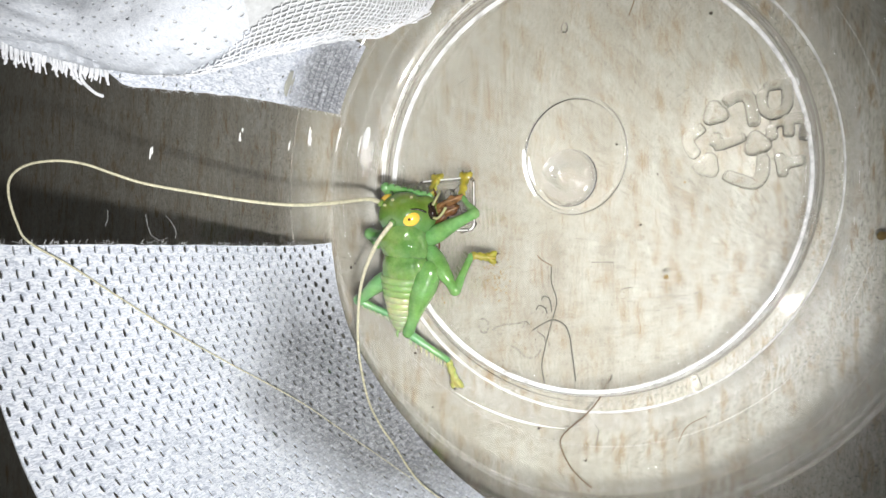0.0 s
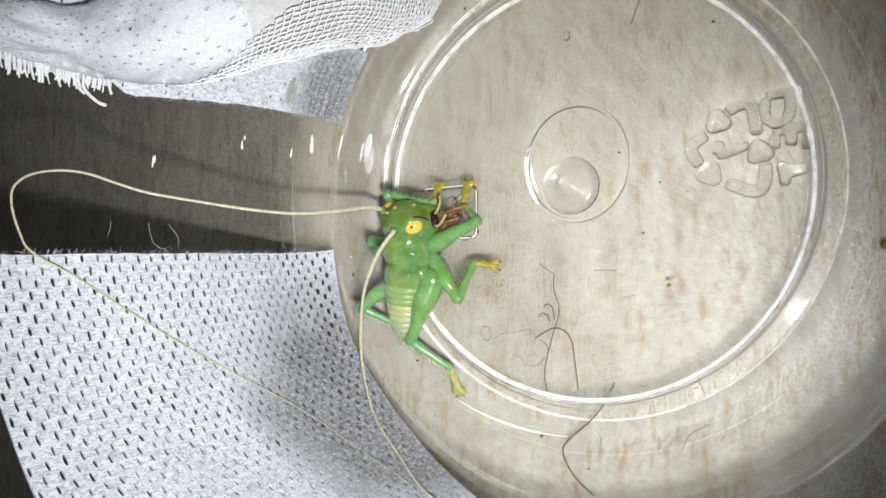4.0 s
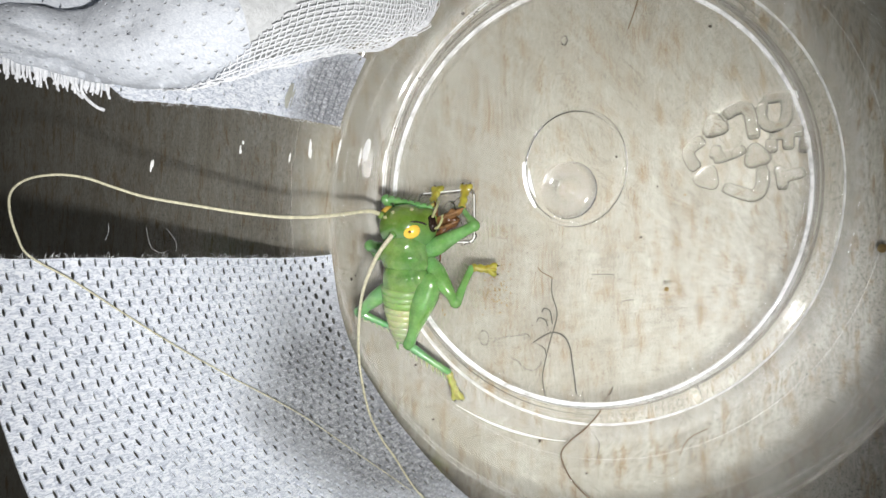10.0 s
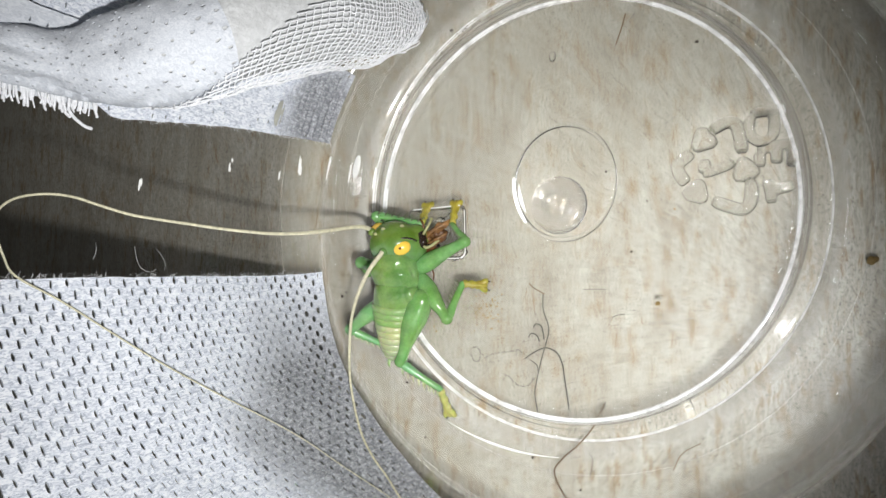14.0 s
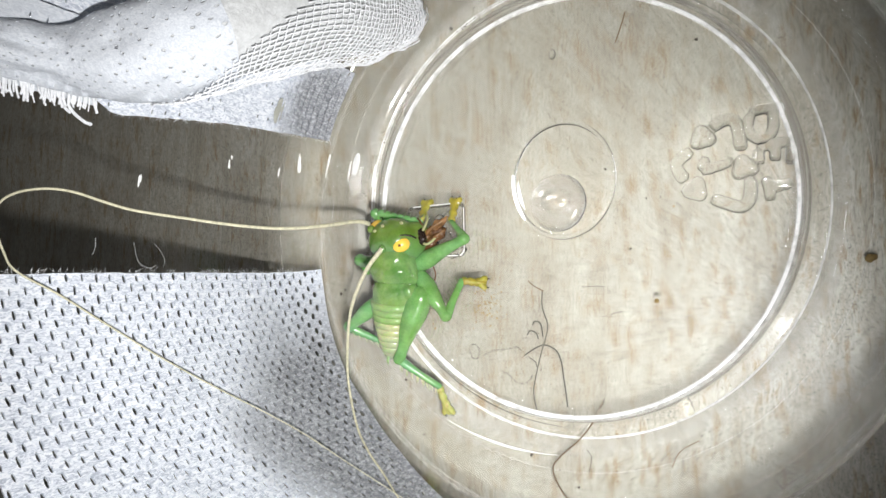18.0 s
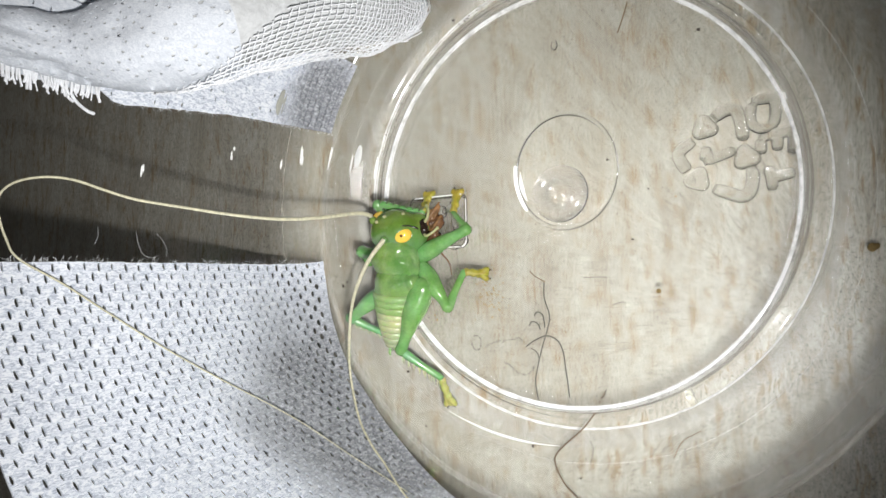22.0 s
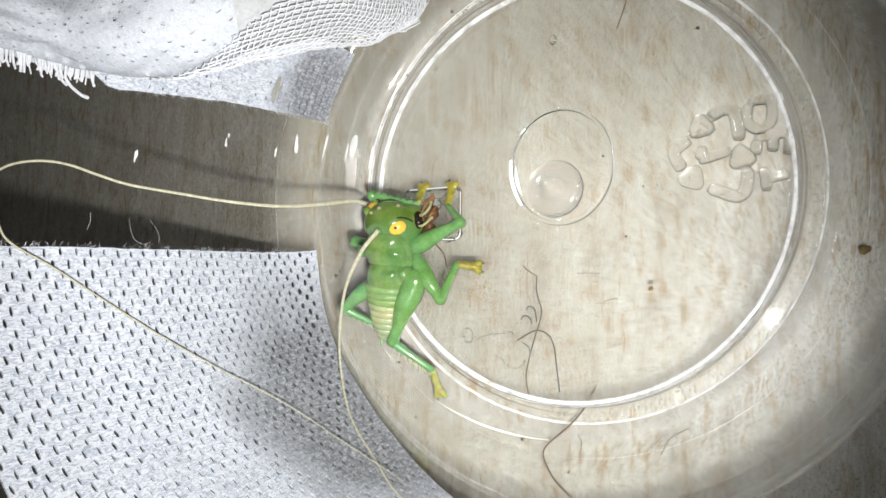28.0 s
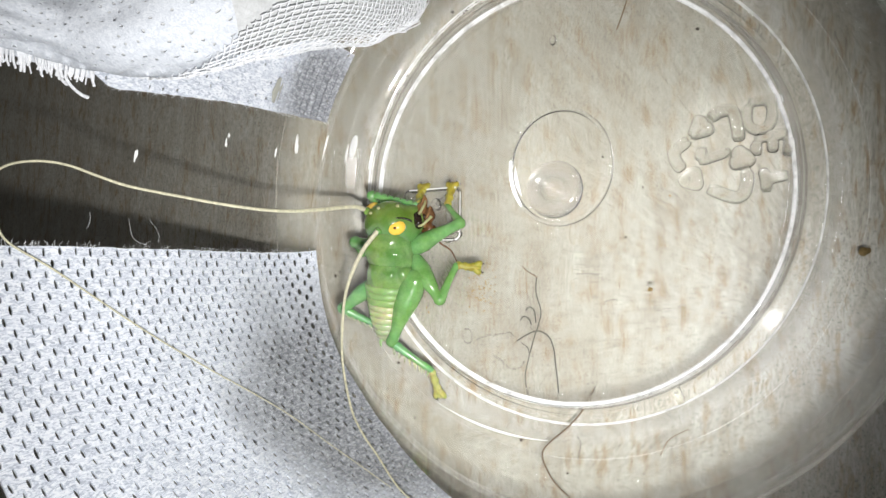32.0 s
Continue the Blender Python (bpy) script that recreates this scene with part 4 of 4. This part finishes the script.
HAIRS = (
    (4.65, 0.07, HAIR, ((-5.28, -11.18), (-4.59, -11.84), (-2.99, -12.70))),
    (4.65, 0.075, GREYHAIR, ((-3.20, -12.70), (-3.20, -14.86), (-2.43, -17.33), (-2.78, -19.30), (-3.59, -21.96), (-4.27, -24.88), (-4.54, -26.73), (-4.12, -29.05))),
    (4.65, 0.09, GREYHAIR, ((-5.94, -21.75), (-4.56, -20.82), (-2.91, -20.15), (-1.28, -20.81), (-0.53, -22.32), (-0.26, -24.12), (0.01, -25.90), (0.33, -28.45))),
    (4.65, 0.085, GREYHAIR, ((-5.45, -18.82), (-4.98, -18.22), (-4.15, -18.51), (-3.79, -19.34))),
    (4.65, 0.085, GREYHAIR, ((-4.68, -17.40), (-4.29, -16.88), (-3.60, -17.10), (-3.30, -17.75), (-3.13, -19.06))),
    (4.65, 0.06, GREYHAIR, ((-7.08, -20.48), (-6.65, -20.72), (-6.37, -21.03))),
    (4.65, 0.06, GREYHAIR, ((-5.25, -21.90), (-4.27, -22.51), (-4.00, -23.29), (-3.59, -22.22))),
    (4.65, 0.06, GREYHAIR, ((4.74, -28.30), (5.13, -27.82), (5.38, -27.05))),
    (4.65, 0.05, GREYHAIR, ((2.42, -12.14), (3.97, -12.08), (5.51, -12.12))),
    (4.65, 0.05, GREYHAIR, ((6.39, -15.89), (7.02, -15.58), (7.89, -15.41))),
    (3.2, 0.1, HAIR, ((4.9, -27.5), (3.3, -30.7), (1.3, -33.2), (-1.1, -35.4), (-2.3, -37.3), (-1.1, -40.1), (0.5, -41.8), (2.3, -43.1))),
    (4.65, 0.09, HAIR, ((8.9, 25.2), (8.2, 23.0), (7.5, 21.1))),
    (2.6, 0.06, HAIR, ((13.6, -35.7), (14.7, -33.5), (17.1, -31.9))),
    (2.6, 0.05, GREYHAIR, ((2.4, -34.4), (3.0, -35.4), (2.6, -37.5))),
)
for points in (((-48.8, -6.4, 34.8), (-48.5, -8.1, 34.6), (-48.3, -9.2, 34.1), (-48.0, -9.7, 32.9), (-47.9, -9.3, 31.8)),
               ((-48.4, -6.4, 31.7), (-48.1, -7.4, 30.9), (-47.9, -8.4, 30.4), (-47.7, -9.4, 30.7)),
               ((-49.5, -6.2, 40.1), (-49.4, -7.3, 40.1), (-49.3, -8.3, 40.6))):
    hair(points, 0.016, THREAD, "fine white fibre clinging to the clear wall")
for z, radius, mat, points in HAIRS:
    hair([(x, y, z) for x, y in points], radius, mat, "thin curled hair lying on the clear base")

def stain(points, z, radius, label):
    bm = bmesh.new()
    rng = random.Random(5)
    for x, y in smooth_line(points, 14):
        if rng.random() < 0.8:
            s = radius * rng.uniform(0.5, 1.4)
            blob(bm, (x + rng.uniform(-0.1, 0.1), y + rng.uniform(-0.1, 0.1), z), (s, s * rng.uniform(0.6, 1), s * 0.35), 6)
    tagged(part("dried_stain", bm, RESIDUE, None, label), category="stain", group="dried stains on the base")


for points in (((-9.25, -24.12), (-8.24, -24.46), (-7.67, -25.10), (-6.54, -25.69), (-5.42, -25.36), (-4.73, -24.39)),
               ((-13.97, -20.55), (-13.67, -20.32), (-12.92, -20.78), (-12.86, -21.74), (-13.21, -22.44), (-13.96, -22.20), (-14.17, -21.25)),
               ((-12.17, -21.98), (-10.86, -21.24), (-9.70, -21.05), (-8.26, -20.86), (-7.12, -20.54))):
    stain(points, 4.52, 0.08, "faint grey dried water mark on the clear base")


def scratch(a, b):
    part_way = Vector(a).lerp(Vector(b), 0.5)
    bm = tube(bmesh.new(), [(*a, 4.5, 0.03), (part_way.x, part_way.y + 0.08, 4.5, 0.07), (*b, 4.5, 0.03)], 6, 0.4)
    tagged(part("scratch", bm, SCRATCH, None, "short whitened scratch in the clear base"), category="scratch", group="scratches in the base")


for a, b in (((10.93, -16.68), (12.08, -16.50)), ((12.37, -16.42), (13.51, -16.24)), ((13.93, -16.96), (15.33, -16.63)), ((15.75, -16.11), (16.86, -15.79)), ((13.08, -17.20), (13.72, -17.18)), ((15.37, -5.78), (16.62, -6.10)), ((11.67, -5.55), (12.54, -6.01))):
    scratch(a, b)
rng = random.Random(31)
for k in range(16):
    x, y = rng.uniform(-20, 14), rng.uniform(9, 24)
    if math.hypot(x, y) < 25:
        turn, far = radians(rng.gauss(36, 9)), rng.uniform(0.8, 2.6)
        scratch((x, y), (x + far * math.cos(turn), y + far * math.sin(turn)))

for k, (x, y, z, size, mat) in enumerate(((12.45, -14.0, 4.5, 0.34, DROPPING), (11.6, -13.1, 0.0, 0.3, GRIT), (-37.9, -13.0, 2.5, 0.26, GRIT), (-37.2, -12.4, 2.5, 0.18, GRIT), (-26.1, -26.3, 2.05, 0.24, GRIT), (9.1, -7.1, 4.5, 0.2, GRIT), (5.9, 3.8, 4.5, 0.2, GRIT), (11.3, -0.5, 4.5, 0.16, GRIT), (18.0, 19.9, 4.5, 0.25, GRIT), (14.75, -1.7, 4.5, 0.16, DROPPING), (37.0, -8.8, 2.2, 0.65, DROPPING), (-19.9, -18.2, 4.5, 0.18, DROPPING), (-20.25, -17.5, 4.5, 0.15, DROPPING), (-22.9, -34.4, 2.1, 0.2, GRIT), (1.2, -39.6, 2.5, 0.2, GRIT), (-5.8, -35.9, 2.0, 0.22, GRIT), (26.7, -36.5, 3.9, 0.22, GRIT), (13.1, -0.4, 4.5, 0.12, GRIT), (-18.9, 28.5, 0.95, 0.3, GRIT))):
    grain(x, y, z, size, mat, k)


def dust():
    rng = random.Random(21)
    bm = bmesh.new()
    for k in range(260):
        a, r = rng.uniform(0, math.tau), 28.3 * math.sqrt(rng.random())
        s = rng.uniform(0.03, 0.085)
        blob(bm, (r * math.cos(a), r * math.sin(a), 4.5 + s * 0.4), (s, s * rng.uniform(0.5, 1), s * 0.6), 6)
    tagged(part("dust", bm, GRIT, None, "fine dark dust on the clear base"), category="dust", kind="stuff")
    bm = bmesh.new()
    for k in range(110):
        x, y = rng.gauss(-11.4, 1.1), rng.gauss(-14.4, 1.7)
        s = rng.uniform(0.05, 0.13)
        blob(bm, (x, y, 4.5 + s * 0.2), (s, s, s * 0.4), 6)
    tagged(part("spatter", bm, DROPPING, None, "tiny yellow-brown spatter beside the foot"), category="spatter", kind="stuff")

    bm = bmesh.new()
    for k in range(90):
        a, r = radians(rng.uniform(112, 172)), rng.gauss(32.2, 0.5)
        s = rng.uniform(0.05, 0.2)
        blob(bm, (r * math.cos(a), r * math.sin(a), 1.0 + s * 0.3), (s, s * rng.uniform(0.4, 1), s * 0.4), 6)
    tagged(part("groove_dirt", bm, GRIT, None, "dark crumbs of dirt in the foot groove"), category="dirt", kind="stuff")


dust()


def streak(at, size, facing, count):
    """A lamp glint imitated by a few white slivers along the cup's edge direction."""
    rng = random.Random(int(at[2] * 10))
    bm = bmesh.new()
    for k in range(count):
        shift = (0, rng.uniform(-0.4, 0.4) * size[1], (k - (count - 1) / 2) * size[2] * 1.6)
        grow = rng.uniform(0.45, 1.0)
        blob(bm, shift, (size[0], size[1] * grow, size[2] * rng.uniform(0.5, 1.0)), 14, (rng.uniform(-6, 6), 0, 0), 0.03, 2.0, k)
    ob = part("wall_glint", bm, GLINTWHITE, None, "white slivers painted as a lamp glint on the clear wall")
    ob.matrix_world = Matrix.Translation(Vector(at) * MM) @ pose(0, 0, 0, 0, -8, facing)
    ob.visible_shadow = False
    tagged(ob, category="scuff", group="streaks on the cup wall")


# painted glints on the wall, placed to fit the camera's view
for at, size, facing, count in (((-49.1, 1.9, 33.8), (0.1, 1.0, 0.2), 178, 2), ((-46.8, 6.1, 19.4), (0.1, 0.8, 0.16), 173, 2), ((-46.9, 7.4, 18.8), (0.1, 0.35, 0.12), 173, 2), ((-45.4, 6.4, 9.6), (0.1, 0.8, 0.12), 171, 2),
                                ((-43.9, 8.0, 6.2), (0.12, 1.5, 0.22), 169, 3), ((-40.4, 8.0, 3.2), (0.12, 2.4, 0.16), 168, 2)):
    streak(at, size, facing, count)
# flat white lumps imitate the lamp's reflections on the foot
for x, y, wide, long, turn in ((-35.5, 8.0, 0.65, 2.0, 77), (-36.8, 7.0, 0.16, 1.6, 78), (-32.9, 6.2, 0.2, 1.9, 79)):
    ob = part("base_glint", blob(bmesh.new(), (0, 0, 0), (long, wide, 0.1), 20, (0, 0, 0), 0.08, 1.5, x), GLINTWHITE, None, "white sliver painted as a lamp glint on the cup's foot")
    ob.matrix_world = pose(x * MM, y * MM, (2.32 if x < -34 else 1.05) * MM, 0, 0, turn)
    ob.visible_shadow = False
    tagged(ob, category="scuff", group="streaks on the cup wall")
# a faint long reflection, laid on the foot as a white arc
line = [(r * math.cos(a), r * math.sin(a), 2.24, 0.03 + 0.17 * math.sin(math.pi * k / 23) ** 1.5) for k, (r, a) in enumerate(zip(np.linspace(37.1, 35.6, 24).tolist(), np.radians(np.linspace(-121, -93, 24)).tolist()))]
ob = part("base_glint", tube(bmesh.new(), line, 8, 0.2), GLINTWHITE, None, "long white arc painted as a reflection on the cup's foot")
ob.visible_shadow = False
tagged(ob, category="scuff", group="streaks on the cup wall")
# clear lumps added so that the torch glints inside the dish
for at, size, turn in (((-17.6, -1.6, 5.0), (1.3, 0.7, 0.35), 30), ((-16.6, -3.6, 5.0), (0.8, 1.5, 0.4), 10), ((-15.9, -7.0, 4.9), (1.6, 0.6, 0.3), 25), ((-19.0, -2.2, 5.0), (0.9, 0.8, 0.35), -20)):
    film = part("glint_lump", blob(bmesh.new(), at, size, 18, (0, 0, turn), 0.35, 1.1, at[0]), WATER, None, "clear lump added to catch glints in the dish")
    film.visible_shadow = False
    tagged(film, category="water", group="wet film in the dish")
bubble = part("droplet", blob(bmesh.new(), (0, 0, 0), (0.5, 0.75, 0.3), 16), WATER, None, "small clear water droplet on the cup's base")
bubble.location = (-0.0014, 0.0207, 0.0047)
bubble.visible_shadow = False
tagged(bubble, category="droplet")


# ---- movement ----


def motions():
    def about(at, rx, ry, rz, dx=0.0, dy=0.0, dz=0.0):
        p = Vector(at) * MM
        return Matrix.Translation(p + Vector((dx, dy, dz)) * MM) @ pose(0, 0, 0, rx, ry, rz) @ Matrix.Translation(-p)

    rng = random.Random(12)
    base = Vector((-19.6, -5.4, 7.6))
    turns = ((0, 0, 0, 0), (2, 4, 0.1, 0.1), (4.5, -3, 0, -0.1), (7, 2, -0.2, 0), (10, -2, 0, 0), (13, 3, 0, 0.1), (16, 8, -0.1, 0.0), (19, 12, -0.1, -0.1), (21, 22, 0.0, -0.3), (22, 34, 0.1, -0.4), (24, 42, 0.2, -0.6), (26.5, 48, 0.3, -0.7), (28, 36, 0.2, -0.5), (30, 46, 0.3, -0.8), (32, 56, 0.4, -0.9))
    rows = []
    for k in range(65):
        t = k / 2
        a, dx, dy = (float(np.interp(t, [r[0] for r in turns], [r[c] for r in turns])) for c in (1, 2, 3))
        a += rng.uniform(-2.5, 2.5)
        m = Matrix.Translation((base + Vector((dx + rng.uniform(-0.12, 0.12), dy + rng.uniform(-0.12, 0.12), 0))) * MM) @ pose(0, 0, 0, rng.uniform(-3, 3), 0, a)
        rows.append((t, m))
    walk(FOOD, rows)
    walk(SKULL, [(k / 2, about((-25, -8, 9), 0, 0, 0) if not k else about((-25, -8, 9), rng.uniform(-0.5, 0.5), rng.uniform(-0.5, 0.5), rng.uniform(-0.6, 0.6))) for k in range(65)])
    for p in PALPS:
        home = p.location.copy()
        walk(p, [(k / 4, Matrix.Translation(home) @ pose(0, 0, 0, rng.uniform(-14, 14), rng.uniform(-12, 12), rng.uniform(-22, 22))) for k in range(129)])
    drift = ((0, 0), (6, 0), (12, 0.2), (14, 0.6), (16.5, 1.7), (19, 1.2), (21, 0.9), (23, 1.5), (25, 1.2), (28, 2.2), (30, 0.8), (32, 0.1))
    walk(CURL, [(t, about((-50, -3, 51), 0, 0, a)) for t, a in drift])
    home = SWINGER.location.copy()
    sway = ((0, 0), (3, 0.4), (6, 0.3), (9, 0.2), (13, 0.2), (17, -0.5), (22, -0.6), (25, -0.8), (28, -1.2), (30, -0.3), (32, 0.6))
    walk(SWINGER, [(t, Matrix.Translation(home) @ pose(0, 0, 0, 0, 0, a)) for t, a in sway])


motions()
